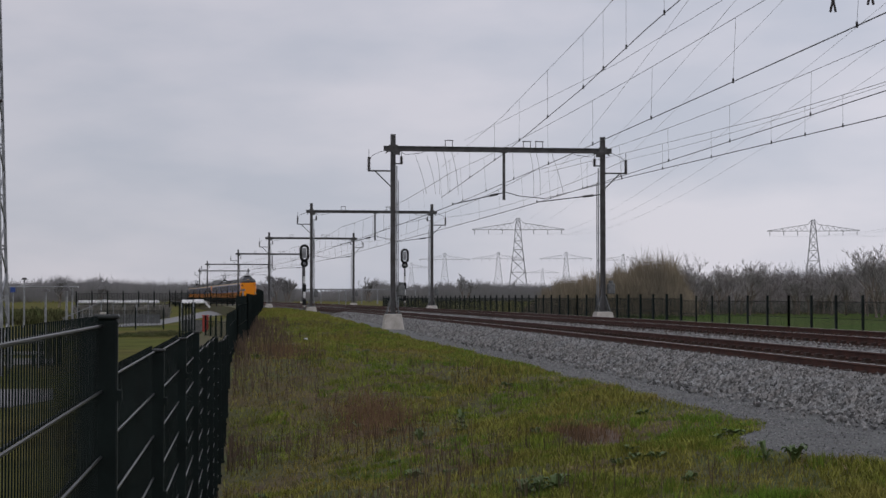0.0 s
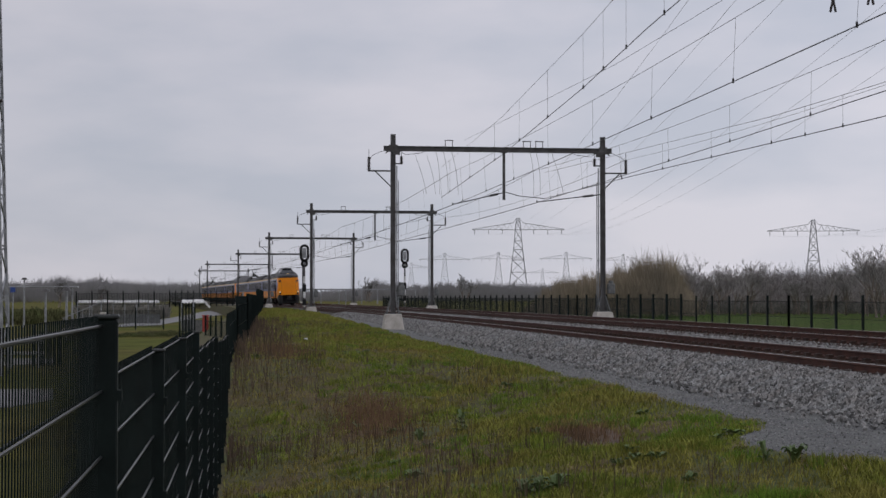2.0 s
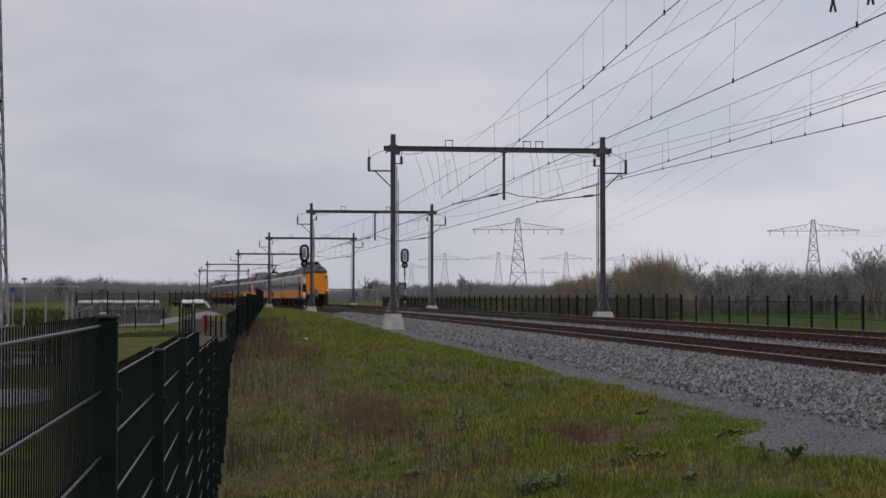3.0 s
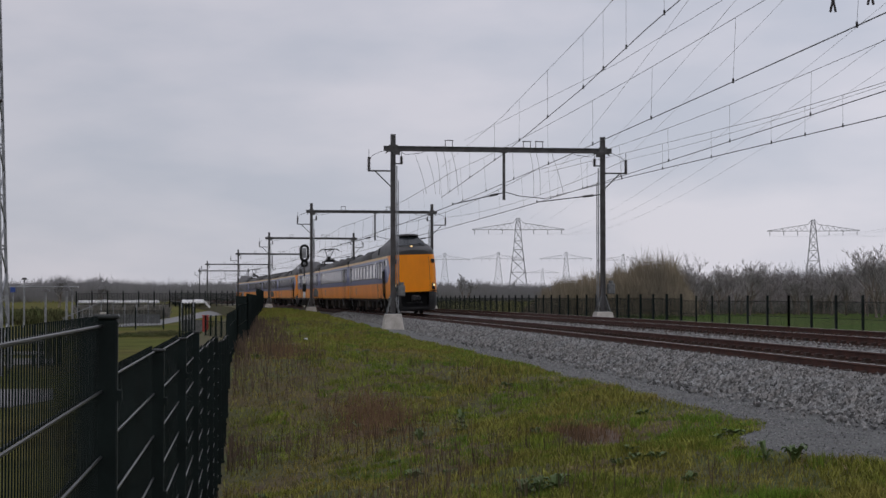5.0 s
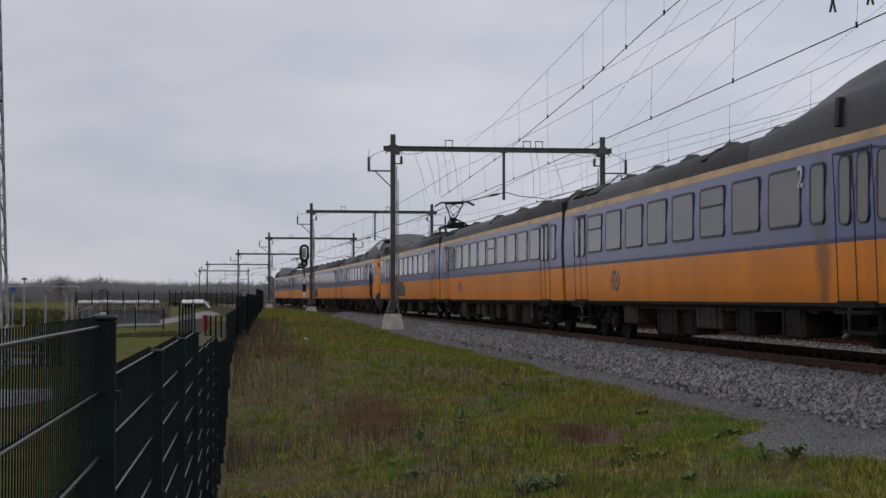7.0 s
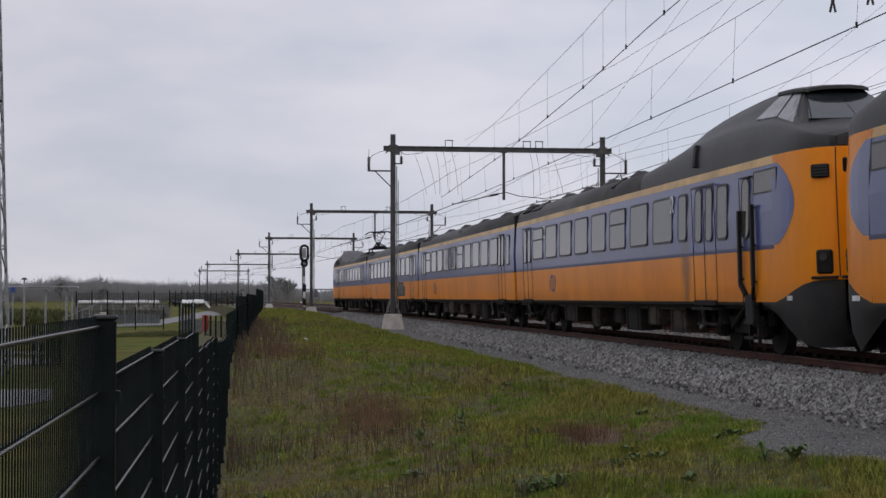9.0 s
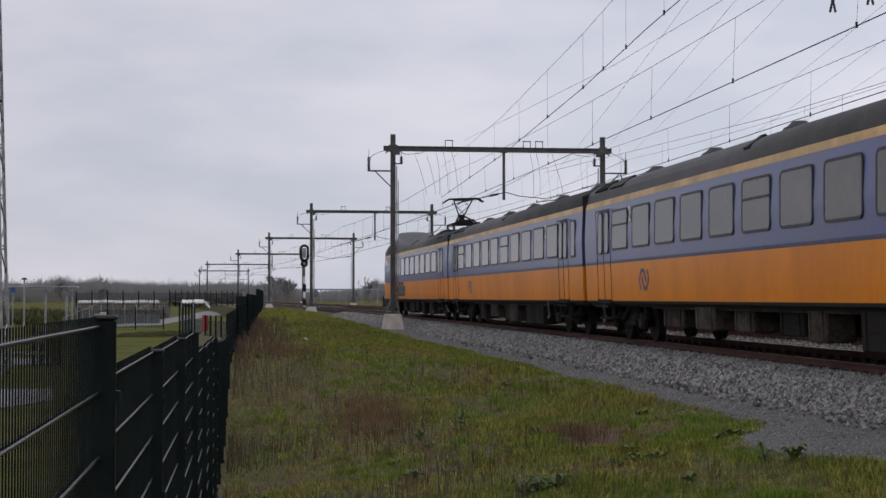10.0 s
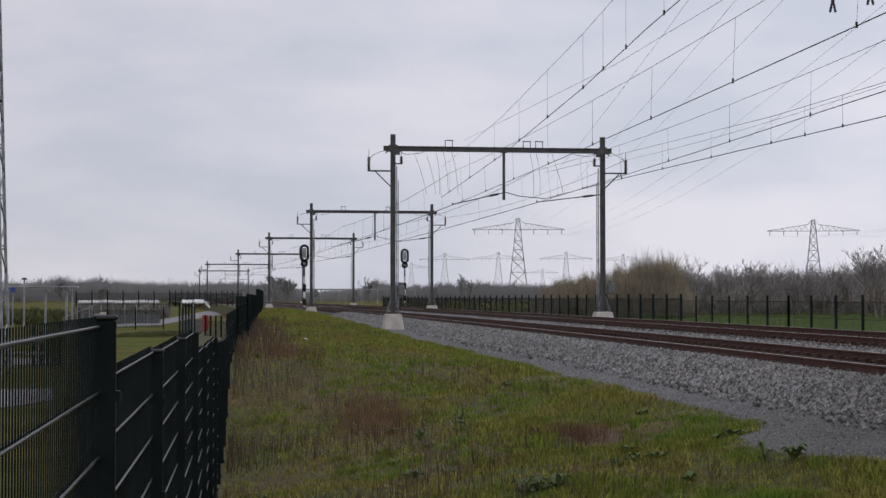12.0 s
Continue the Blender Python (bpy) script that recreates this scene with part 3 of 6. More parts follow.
def build_signal(x, s, zfoot, label):
    """A colour-light signal seen from behind: post, oval head, small round lamp below."""
    g = empty("railway_signal", pose(x, s, zfoot), label, "railway signal", "railway signals")
    bm = bmesh.new()
    bar(bm, (0, 0, -1.0), (0, 0, 3.7), 0.075, 10)
    part("post", bm, M_STEEL, g)
    for z, mat in ((0.25, M_CONC), (0.95, M_WHITE), (2.15, M_WHITE)):
        bm = bmesh.new()
        bar(bm, (0, 0, z), (0, 0, z + 0.55), 0.1, 10)
        part("collar", bm, mat, g, "white band on the post" if mat is M_WHITE else "")
    for zz, hh in ((1.75, 0.6), (0.6, 0.5)):
        bm = bmesh.new()
        box(bm, (0, 0, zz), (0.3, 0.22, hh), bevel=0.04)
        part("relay_box", bm, M_BLACK, g)
    for z, h, w in ((4.58, 1.15, 0.54), (3.72, 0.34, 0.34)):
        bm = bmesh.new()
        out, inn = [], []
        n = 28
        for i in range(n):
            a = 2 * math.pi * i / n
            cx, cz = math.cos(a), math.sin(a)
            sh = (h - w)
            out.append((cx * (w / 2 + 0.12), cz * (w / 2 + 0.12) + (sh / 2 if cz > 0 else -sh / 2)))
            inn.append((cx * w / 2 * 0.74, cz * w / 2 * 0.74 + (sh / 2 if cz > 0 else -sh / 2)))
        for yy in (0.0,):
            ring = []
            for (ox, oz), (ix, iz) in zip(out, inn):
                ring.append([bm.verts.new((px, y, z + pz)) for px, pz, y in ((ox, oz, -0.07), (ix, iz, -0.07), (ix, iz, 0.07), (ox, oz, 0.07))])
            for i in range(n):
                a, b = ring[i], ring[(i + 1) % n]
                for k in range(4):
                    bm.faces.new((a[k], b[k], b[(k + 1) % 4], a[(k + 1) % 4]))
        head = part("signal_head", bm, M_BLACK, g, "black oval signal head" if h > 1 else "small round lamp head")
        # added pale plate imitates the sky showing through the ring
        bm = bmesh.new()
        box(bm, (0, 0.02, z), (w * 0.6, 0.03, h * 0.72))
        part("sky_pale_plate", bm, M_GALV, head)
    return g


# ---- the train ----
HALF = 1.38
SIDE = [(1.0, HALF - 0.008), (1.25, HALF), (1.93, HALF), (2.0, HALF), (2.6, HALF), (3.42, HALF - 0.06), (3.57, HALF - 0.09)]


def side_x(z):
    for (z0, x0), (z1, x1) in zip(SIDE, SIDE[1:]):
        if z <= z1:
            return x0 + (x1 - x0) * (z - z0) / (z1 - z0)
    return SIDE[-1][1]


def side_band(name, z0, z1, y0, y1, mat, car, proud=0.0, label=""):
    """A band of the body side, both sides of the car, from y0 to y1 and z0 to z1."""
    zs = [z0] + [z for z, _ in SIDE if z0 < z < z1] + [z1]
    for sx in (-1, 1):
        verts = []
        for y in (y0, y1):
            for z in zs:
                verts.append((sx * (side_x(z) + proud), y, z))
        for y in (y0, y1):
            for z in zs:
                verts.append((sx * (side_x(z) - 0.06), y, z))
        n = len(zs)
        faces = [(i, i + 1, n + i + 1, n + i) for i in range(n - 1)]
        faces += [(2 * n + i, 3 * n + i, 3 * n + i + 1, 2 * n + i + 1) for i in range(n - 1)]
        faces += [(0, n, 3 * n, 2 * n), (n - 1, 3 * n - 1, 4 * n - 1, 2 * n - 1)]
        faces += [(i, 2 * n + i, 2 * n + i + 1, i + 1) for i in range(n - 1)]
        faces += [(n + i, n + i + 1, 3 * n + i + 1, 3 * n + i) for i in range(n - 1)]
        ob = raw(name, verts, faces, mat, car)
        if label:
            tagged(ob, label)


def rounded(w, h, r, n=4):
    pts = []
    for cx, cy, a0 in ((w / 2 - r, h / 2 - r, 0), (-w / 2 + r, h / 2 - r, 90), (-w / 2 + r, -h / 2 + r, 180), (w / 2 - r, -h / 2 + r, 270)):
        for i in range(n + 1):
            a = radians(a0 + 90 * i / n)
            pts.append((cx + r * math.cos(a), cy + r * math.sin(a)))
    return pts


def window_meshes(w, h, r, rim, key, cache={}):
    """Shared meshes of a rounded rubber frame and its pane, in the plane of the body side."""
    if key not in cache:
        out, inn = rounded(w, h, r), rounded(w - 2 * rim, h - 2 * rim, max(0.02, r - rim))
        n = len(out)
        v = [(0.010, a, b) for a, b in out] + [(0.010, a, b) for a, b in inn] + [(-0.02, a, b) for a, b in out] + [(-0.004, a, b) for a, b in inn]
        f = []
        for i in range(n):
            j = (i + 1) % n
            f += [(i, j, n + j, n + i), (i, 2 * n + i, 2 * n + j, j), (n + i, n + j, 3 * n + j, 3 * n + i)]
        fm = bpy.data.meshes.new("window_frame")
        fm.from_pydata(v, [], f)
        fm.materials.append(M_FRAME)
        pm = bpy.data.meshes.new("pane")
        pm.from_pydata([(0.006, a, b) for a, b in inn], [], [tuple(range(n))])
        pm.materials.append(M_GLASS)
        cache[key] = (fm, pm)
    return cache[key]


def add_window(car, y, z, w, h, r=0.14, rim=0.05, bar_at=0.0):
    for sx in (-1, 1):
        fm, pm = window_meshes(w, h, r, rim, (w, h, r, rim))
        fr = new("window", fm)
        fr.parent = car
        lean = math.degrees(math.atan(0.06 / 0.82)) if z > 2.5 else 0
        fr.matrix_basis = pose(sx * (side_x(z) + 0.004), y, z, 0, 0, 0 if sx > 0 else 180) @ pose(0, 0, 0, 0, -lean * 0.55, 0)
        pn = new("pane", pm)
        pn.parent = fr
        if bar_at:
            bm = bmesh.new()
            box(bm, (0.012, 0, bar_at), (0.015, w - 0.1, 0.045))
            part("window_bar", bm, M_FRAME, fr)


def add_door(car, y, width=1.15):
    """A pair of narrow folding leaves with tall slim windows and a step below."""
    for sx in (-1, 1):
        bm = bmesh.new()
        x = sx * (HALF + 0.004)
        for yy in (y - width / 2, y, y + width / 2):
            box(bm, (x, yy, 2.16), (0.012, 0.022 if yy == y else 0.011, 2.3))
        box(bm, (x, y, 3.30), (0.014, width, 0.04))
        door = part("door", bm, M_FRAME, car)
        bm = bmesh.new()
        box(bm, (sx * (HALF - 0.05), y, 0.86), (0.3, width * 0.95, 0.05))
        box(bm, (sx * (HALF - 0.02), y, 0.98), (0.12, width * 0.95, 0.1))
        box(bm, (sx * (HALF - 0.1), y, 0.55), (0.22, width * 0.9, 0.04))
        for d in (-1, 1):
            box(bm, (sx * (HALF - 0.06), y + d * width * 0.45, 0.7), (0.05, 0.05, 0.34))
        part("step", bm, M_UNDER, door, "dark steel step")
    for d in (-0.235, 0.235):
        add_window(car, y + d * width, 2.72, 0.40 if width < 1.3 else 0.46, 1.08, 0.16, 0.035)


def add_bogie(car, y):
    bm = bmesh.new()
    for sx in (-1, 1):
        box(bm, (sx * 1.02, y, 0.62), (0.14, 2.5, 0.2), bevel=0.04)
        box(bm, (sx * 1.02, y, 0.47), (0.12, 1.0, 0.18), bevel=0.03)
        for dy in (-1.25, 1.25):
            box(bm, (sx * 1.06, y + dy, 0.46), (0.2, 0.42, 0.32), bevel=0.06)
            bar(bm, (sx * 1.06, y + dy - 0.4, 0.55), (sx * 1.06, y + dy - 0.4, 0.9), 0.09, 8)
            bar(bm, (sx * 1.06, y + dy + 0.4, 0.55), (sx * 1.06, y + dy + 0.4, 0.9), 0.09, 8)
        bar(bm, (sx * 1.15, y - 0.55, 0.95), (sx * 1.15, y + 0.35, 0.5), 0.05, 6)
    box(bm, (0, y, 0.7), (2.0, 0.6, 0.25))
    bogie = part("bogie", bm, M_UNDER, car)
    for dy in (-1.25, 1.25):
        bm = bmesh.new()
        for sx in (-1, 1):
            bar(bm, (sx * 0.69, y + dy, 0.46), (sx * 0.82, y + dy, 0.46), 0.46, 24)
            bar(bm, (sx * 0.66, y + dy, 0.46), (sx * 0.69, y + dy, 0.46), 0.485, 24)
        bar(bm, (-0.9, y + dy, 0.46), (0.9, y + dy, 0.46), 0.09, 8)
        part("wheelset", bm, M_UNDER, bogie)
    for sx in (-1, 1):
        bm = bmesh.new()
        pts = [(sx * 1.28, y + 1.75, 1.0), (sx * 1.28, y + 1.85, 0.8), (sx * 1.22, y + 2.0, 0.55), (sx * 1.2, y + 2.3, 0.45)]
        for a, b in zip(pts, pts[1:]):
            bar(bm, a, b, 0.035, 6)
        part("damper_rod", bm, M_GALV, bogie)


def add_underfloor(car, y0, y1, seed):
    rnd = random.Random(seed)
    bm = bmesh.new()
    box(bm, (0, (y0 + y1) / 2, 0.93), (2.5, y1 - y0, 0.14))
    # middle beam enlarged into a dark mass that stands for shade beneath the coach
    box(bm, (0, (y0 + y1) / 2, 0.64), (1.1, y1 - y0 - 10.5, 0.5), bevel=0.03)
    part("underframe", bm, M_UNDER, car)
    for sx in (-1, 1):
        bm = bmesh.new()
        bar(bm, (sx * 1.18, y0 + 6, 0.84), (sx * 1.18, y1 - 6, 0.84), 0.03, 6)
        yy = y0 + 6.2
        while yy < y1 - 6:
            bar(bm, (sx * 1.18, yy, 0.84), (sx * 1.1, yy, 0.93), 0.02, 5)
            yy += 2.1
        part("pipe", bm, M_UBOX, car)
    y = y0 + 6.4
    while y < y1 - 6.6:
        w = rnd.uniform(0.8, 1.7)
        h = rnd.uniform(0.45, 0.72)
        mat = rnd.choice((M_UBOX, M_UBOX, M_UNDER))
        for sx in (-1, 1):
            x = sx * rnd.uniform(0.8, 1.04)
            bm = bmesh.new()
            box(bm, (x, y + w / 2, 0.9 - h / 2), (0.5, w, h), bevel=0.03)
            for dy in (0.15, 0.85):
                box(bm, (x + sx * 0.25, y + w * dy, 0.9 - h / 2), (0.04, 0.05, h * 0.9))
            box(bm, (x + sx * 0.25, y + w / 2, 0.9 - h / 2), (0.03, w * 0.55, 0.03))
            part("equipment_box", bm, mat, car)
        y += w + rnd.uniform(0.4, 1.7)


def roof_section():
    pts = []
    for i in range(13):
        a = math.pi * i / 12
        pts.append((math.copysign(abs(math.cos(a)) ** 0.75, math.cos(a)) * (HALF - 0.09), 3.57 + 0.58 * math.sin(a) ** 0.8))
    return pts


def add_roof(car, y0, y1):
    sec = roof_section()
    n = len(sec)
    verts = [(x, y, z) for y in (y0, y1) for x, z in sec]
    faces = [(i, n + i, n + i + 1, i + 1) for i in range(n - 1)] + [tuple(range(n)), tuple(range(2 * n - 1, n - 1, -1))]
    ob = raw("roof", verts, faces, M_ROOF, car)
    for f in ob.data.polygons:
        f.use_smooth = len(f.vertices) == 4
    return ob


def add_vent(roof, y, w=0.58, x=0.0):
    bm = bmesh.new()
    bmesh.ops.create_cone(bm, cap_ends=True, segments=14, radius1=w * 0.62, radius2=w * 0.5, depth=0.14, matrix=pose(x, y, 4.20))
    bmesh.ops.create_cone(bm, cap_ends=True, segments=14, radius1=w * 0.44, radius2=w * 0.22, depth=0.11, matrix=pose(x, y, 4.33))
    part("roof_vent", bm, M_CABROOF, roof)


def add_roof_end(roof, length, grille):
    """Louvred grille and dark recessed panels on the roof's shoulders near the coupled end."""
    for sx in (-1, 1):
        lean = Matrix.Rotation(radians(sx * 35), 3, "Y")
        if grille:
            bm = bmesh.new()
            for k in range(9):
                box(bm, (sx * 1.06, length - 2.2 + k * 0.15, 3.95), (0.40, 0.06, 0.07), lean)
            part("roof_grille", bm, M_BLACK, roof)
        for y, w in ((length - 3.3, 1.3), (length - 13.4, 0.3)):
            bm = bmesh.new()
            box(bm, (sx * 1.06, y, 3.945), (0.42, w, 0.07), lean, 0.01)
            part("roof_recess", bm, M_BLACK, roof)


def add_ring_mark(car, y, z):
    """The operator's mark: a plain double-arrow shape, as bent bars."""
    for sx in (-1, 1):
        verts, faces = [], []
        pts = [(-0.30, -0.22), (-0.43, -0.02), (-0.22, 0.21), (0.02, 0.20), (0.18, -0.06)]
        for up in (1, -1):
            flat = [Vector((a * up, b * up)) for a, b in pts]
            base = len(verts)
            for i, p in enumerate(flat):
                d = (flat[min(i + 1, 4)] - flat[max(i - 1, 0)]).normalized()
                nrm = Vector((-d.y, d.x)) * 0.055
                for q, lift in ((p + nrm, 0.008), (p - nrm, 0.008)):
                    verts.append((sx * (HALF + lift), y + sx * q.x, z + q.y))
            faces += [(base + 2 * i, base + 2 * i + 1, base + 2 * i + 3, base + 2 * i + 2) for i in range(4)]
        tagged(raw("mark", verts, faces, M_NAVY, car), "dark blue double-arrow mark")


def add_class_number(car, y, z):
    for sx in (-1, 1):
        cu = bpy.data.curves.new("class_number", "FONT")
        cu.body, cu.size, cu.extrude, cu.offset = "2", 0.50, 0.006, 0.012
        cu.materials.append(M_WHITE)
        ob = new("class_number", cu)
        ob.parent = car
        ob.matrix_basis = Matrix.Translation((sx * (side_x(z) + 0.016), y - sx * 0.13, z - 0.08)) @ pose(0, 0, 0, 90, 0, 90 * sx)
        tagged(ob, "white class number")


def side_panels(car, y0, y1):
    side_band("lower_panel", 1.0, 1.93, y0, y1, M_ORANGE_MID, car, label="orange lower body side")
    side_band("waist_stripe", 1.93, 2.0, y0, y1, M_NAVY, car, 0.004)
    side_band("upper_panel", 2.0, 3.42, y0, y1, M_BLUE_MID, car, label="blue upper body side")
    side_band("cream_stripe", 3.42, 3.57, y0, y1, M_CREAM, car, 0.004)
    side_band("sole_bar", 0.94, 1.0, y0, y1, M_UNDER, car)


def add_ends(car, ys):
    for y in ys:
        bm = bmesh.new()
        box(bm, (0, y, 2.3), (2.55, 0.06, 2.7))
        part("end_wall", bm, M_ROOF, car)


def add_bellows(car, y):
    """Black folded gangway between two coaches."""
    bm = bmesh.new()
    for k in range(7):
        box(bm, (0, y - 0.18 + k * 0.06, 2.42), (2.64 - 0.08 * (k % 2), 0.05, 2.85), bevel=0.02)
    part("gangway_bellows", bm, M_BLACK, car, "black folded gangway bellows")


def coach_label(n):
    return "yellow-orange and blue railway coach with grey roof"


def build_coach(length, seed):
    """A middle coach: one door and ten windows, a door and a small window at the other end."""
    car = empty("train_coach", Matrix.Identity(4), coach_label(seed), "train coach", "coaches of the train")
    side_panels(car, 0.2, length - 0.2)
    roof = add_roof(car, 0.2, length - 0.2)
    add_ends(car, (0.24, length - 0.24))
    rnd = random.Random(seed)
    for i in range(5):
        add_vent(roof, 3.2 + i * (length - 6) / 4 + rnd.uniform(-0.5, 0.5))
    add_roof_end(roof, length, True)
    add_window(car, 1.32, 2.72, 0.60, 1.05, 0.13)
    add_door(car, 2.62, 1.3)
    add_door(car, length - 2.35, 1.45)
    for i in range(10):
        add_window(car, 4.12 + 2.035 * i, 2.75, 1.56, 1.0, bar_at=0.12 if i in (4, 9) else 0)
    add_ring_mark(car, length - 6.3, 1.50)
    add_class_number(car, 5.02 if seed == 6 else length - 5.12, 2.98)
    add_underfloor(car, 0.2, length - 0.2, seed)
    add_bogie(car, 3.6)
    add_bogie(car, length - 3.6)
    add_bellows(car, 0.0)
    return car


PLAN = [(0.0, -0.05), (0.45, -0.03), (0.87, 0.0), (1.0, 0.05), (1.12, 0.14), (1.22, 0.30), (1.29, 0.52), (1.345, 0.85), (1.37, 1.2), (HALF, 1.6)]


def nose_sheet(name, plan, rows, mat, car, label="", mirror=True, out=0.0):
    """A bent sheet round the nose. plan: (lateral, back) points; rows: (z, rake, shrink)."""
    pts = plan if not mirror else [(-a, b) for a, b in reversed(plan)][:-1] + list(plan)
    verts, faces, n = [], [], len(pts)
    for z, rake, shrink in rows:
        for a, b in pts:
            k = math.copysign(out, a) if abs(a) > 0.9 else 0
            verts.append((a * shrink + k, b + rake - (out if abs(a) <= 1.0 else 0), z(a, b) if callable(z) else z))
    for i in range(len(rows) - 1):
        for j in range(n - 1):
            q = i * n + j
            faces.append((q, q + 1, q + n + 1, q + n))
    ob = raw(name, verts, faces, mat, car)
    for f in ob.data.polygons:
        f.use_smooth = True
    if label:
        tagged(ob, label)
    return ob


def build_cab_coach(length, seed, pantograph, way):
    """An end coach with the raised driver's cab over a flat orange nose."""
    car = empty("train_cab_coach", Matrix.Identity(4), "orange-nosed end coach with raised dark driver's cab" + (" and pantograph" if pantograph else ""),
                "train coach", "coaches of the train")
    ladder = way > 0
    y0, y1 = 1.6, length - 0.2
    side_band("lower_panel", 1.0, 1.93, y0, y1, M_ORANGE, car, label="orange lower body side")
    side_band("waist_stripe", 1.93, 2.0, y0, y1, M_NAVY, car, 0.004)
    side_band("upper_panel", 2.0, 3.42, y0, y1, M_BLUE, car, label="blue upper body side")
    side_band("cream_stripe", 3.42, 3.57, y0, y1, M_CREAM, car, 0.004)
    side_band("sole_bar", 0.94, 1.0, y0 + 1, y1, M_UNDER, car)
    low = lambda a, b: 1.36 - 0.36 * smooth(0.1, 1.7, b)
    nose = nose_sheet("nose", PLAN, [(low, 0, 1), (1.7, 0, 1), (2.3, 0.01, 1), (3.0, 0.05, 0.985), (3.56, 0.10, 0.95)], M_ORANGE, car, "flat orange nose with rounded corners")
    # blue side field that ends in an arc on the nose corner
    for sx in (-1, 1):
        verts, faces = [], []
        n = 12
        for i in range(n + 1):
            z = 2.0 + 1.42 * i / n
            t = (z - 2.0) / 1.42
            edge = 1.6 - 0.90 * math.sin(math.pi * min(1, max(0, t * 0.94 + 0.03))) ** 0.6
            for k in range(7):
                b = 1.62 - (1.62 - edge) * k / 6
                a = float(np.interp(b, [q[1] for q in PLAN], [q[0] for q in PLAN]))
                sh = float(np.interp(z, [2.3, 3.0, 3.56], [1, 0.985, 0.95]))
                rk = float(np.interp(z, [2.3, 3.0, 3.56], [0.01, 0.05, 0.10]))
                verts.append((sx * (a * sh + 0.006), b + rk - 0.01, z))
        for i in range(n):
            for k in range(6):
                q = i * 7 + k
                faces.append((q, q + 1, q + 8, q + 7))
        raw("blue_field", verts, faces, M_BLUE, nose)
        if ladder:
            bm = bmesh.new()
            for yy, z0, z1 in ((2.56, 1.28, 2.76), (3.28, 1.34, 2.68)):
                beam(bm, (sx * (HALF + 0.07), yy, z0), (sx * (HALF + 0.05), yy, z1), 0.06, 0.09)
                for zz in (z0 + 0.08, (z0 + z1) / 2, z1 - 0.06):
                    bar(bm, (sx * (HALF - 0.03), yy, zz), (sx * (HALF + 0.07), yy, zz), 0.025, 5)
                beam(bm, (sx * (HALF + 0.07), yy, z0), (sx * (HALF + 0.03), 2.92 + (yy - 2.92) * 0.5, z0 - 0.22), 0.06, 0.08)
            box(bm, (sx * (HALF - 0.02), 2.92, 0.88), (0.14, 0.46, 0.52), bevel=0.03)
            for zz in (0.35, 0.62):
                box(bm, (sx * (HALF - 0.03), 2.92, zz), (0.2, 0.5, 0.05))
            for dy in (-0.24, 0.24):
                box(bm, (sx * (HALF - 0.05), 2.92 + dy, 0.5), (0.06, 0.05, 0.55))
            part("cab_ladder", bm, M_BLACK, car, "black handrails and ladder of the cab door")
            bm = bmesh.new()
            for dy in (-0.3, 0.3):
                box(bm, (sx * (HALF + 0.003), 3.06 + dy, 2.1), (0.012, 0.02, 2.3))
            box(bm, (sx * (HALF - 0.03), 3.06, 3.28), (0.07, 0.6, 0.025))
            part("cab_door", bm, M_FRAME, car)
    # seams of the centre door of the nose
    for sx in (-1, 1):
        bm = bmesh.new()
        for (za, ra), (zb, rb) in zip(((1.4, 0), (2.3, 0.01), (3.0, 0.05)), ((2.3, 0.01), (3.0, 0.05), (3.54, 0.1))):
            ka, kb = (0.985 if za == 3.0 else 1), (0.985 if zb == 3.0 else 0.95 if zb > 3.1 else 1)
            beam(bm, (sx * 0.87 * ka, ra - 0.002, za), (sx * 0.87 * kb, rb - 0.002, zb), 0.016, 0.016)
        part("nose_seam", bm, M_FRAME, nose)
        turn = Matrix.Rotation(radians(sx * 38), 3, "Z")
        bm = bmesh.new()
        box(bm, (sx * 1.08, 0.135, 3.16), (0.30, 0.05, 0.23), turn, 0.024)
        grille = part("nose_grille", bm, M_BLACK, nose, "small black louvred grille")
        for k in range(4):
            bm = bmesh.new()
            box(bm, (sx * 1.088, 0.115, 3.085 + 0.05 * k), (0.24, 0.02, 0.018), turn)
            part("slat", bm, M_FRAME, grille)
        bm = bmesh.new()
        box(bm, (sx * 1.075, 0.10, 1.66), (0.27, 0.07, 0.40), turn, 0.033)
        lamp = part("headlight", bm, M_BLACK, nose, "round headlight in a black surround")
        bm = bmesh.new()
        box(bm, (sx * 1.085, 0.09, 1.40), (0.42, 0.09, 0.05), turn, 0.01)
        part("lamp_bar", bm, M_BLACK, lamp)
        bm = bmesh.new()
        bmesh.ops.create_cone(bm, cap_ends=True, segments=18, radius1=0.072, radius2=0.066, depth=0.03,
                              matrix=Matrix.Translation((sx * 1.106, 0.060, 1.74)) @ Matrix.Rotation(radians(sx * 38), 4, "Z") @ pose(0, 0, 0, 90))
        part("lens", bm, M_LAMP if (seed == 1) else M_LENS, lamp)
    # dark skirt under the nose, open in the middle for the coupler
    half_plan = [q for q in PLAN if q[0] >= 0.87]
    skirt_plan = [(0.80, -0.01)] + half_plan + [(HALF, 2.3)]
    hem = lambda a, b: 0.24 + 0.70 * smooth(0.25, 2.3, b)
    for sx in (-1, 1):
        pl = [(sx * a, b) for a, b in skirt_plan]
        nose_sheet("skirt", pl, [(lambda a, b: low(a, b) - 0.004, -0.004, 1.0), (lambda a, b: max(1.0 - 0.05 * smooth(0.2, 1, b), hem(a, b) + 0.02), -0.02, 1.0), (lambda a, b: 0.55 * hem(a, b) + 0.42, 0.03, 0.985), (hem, 0.16, 0.93)],
                   M_SKIRT, car, mirror=False)
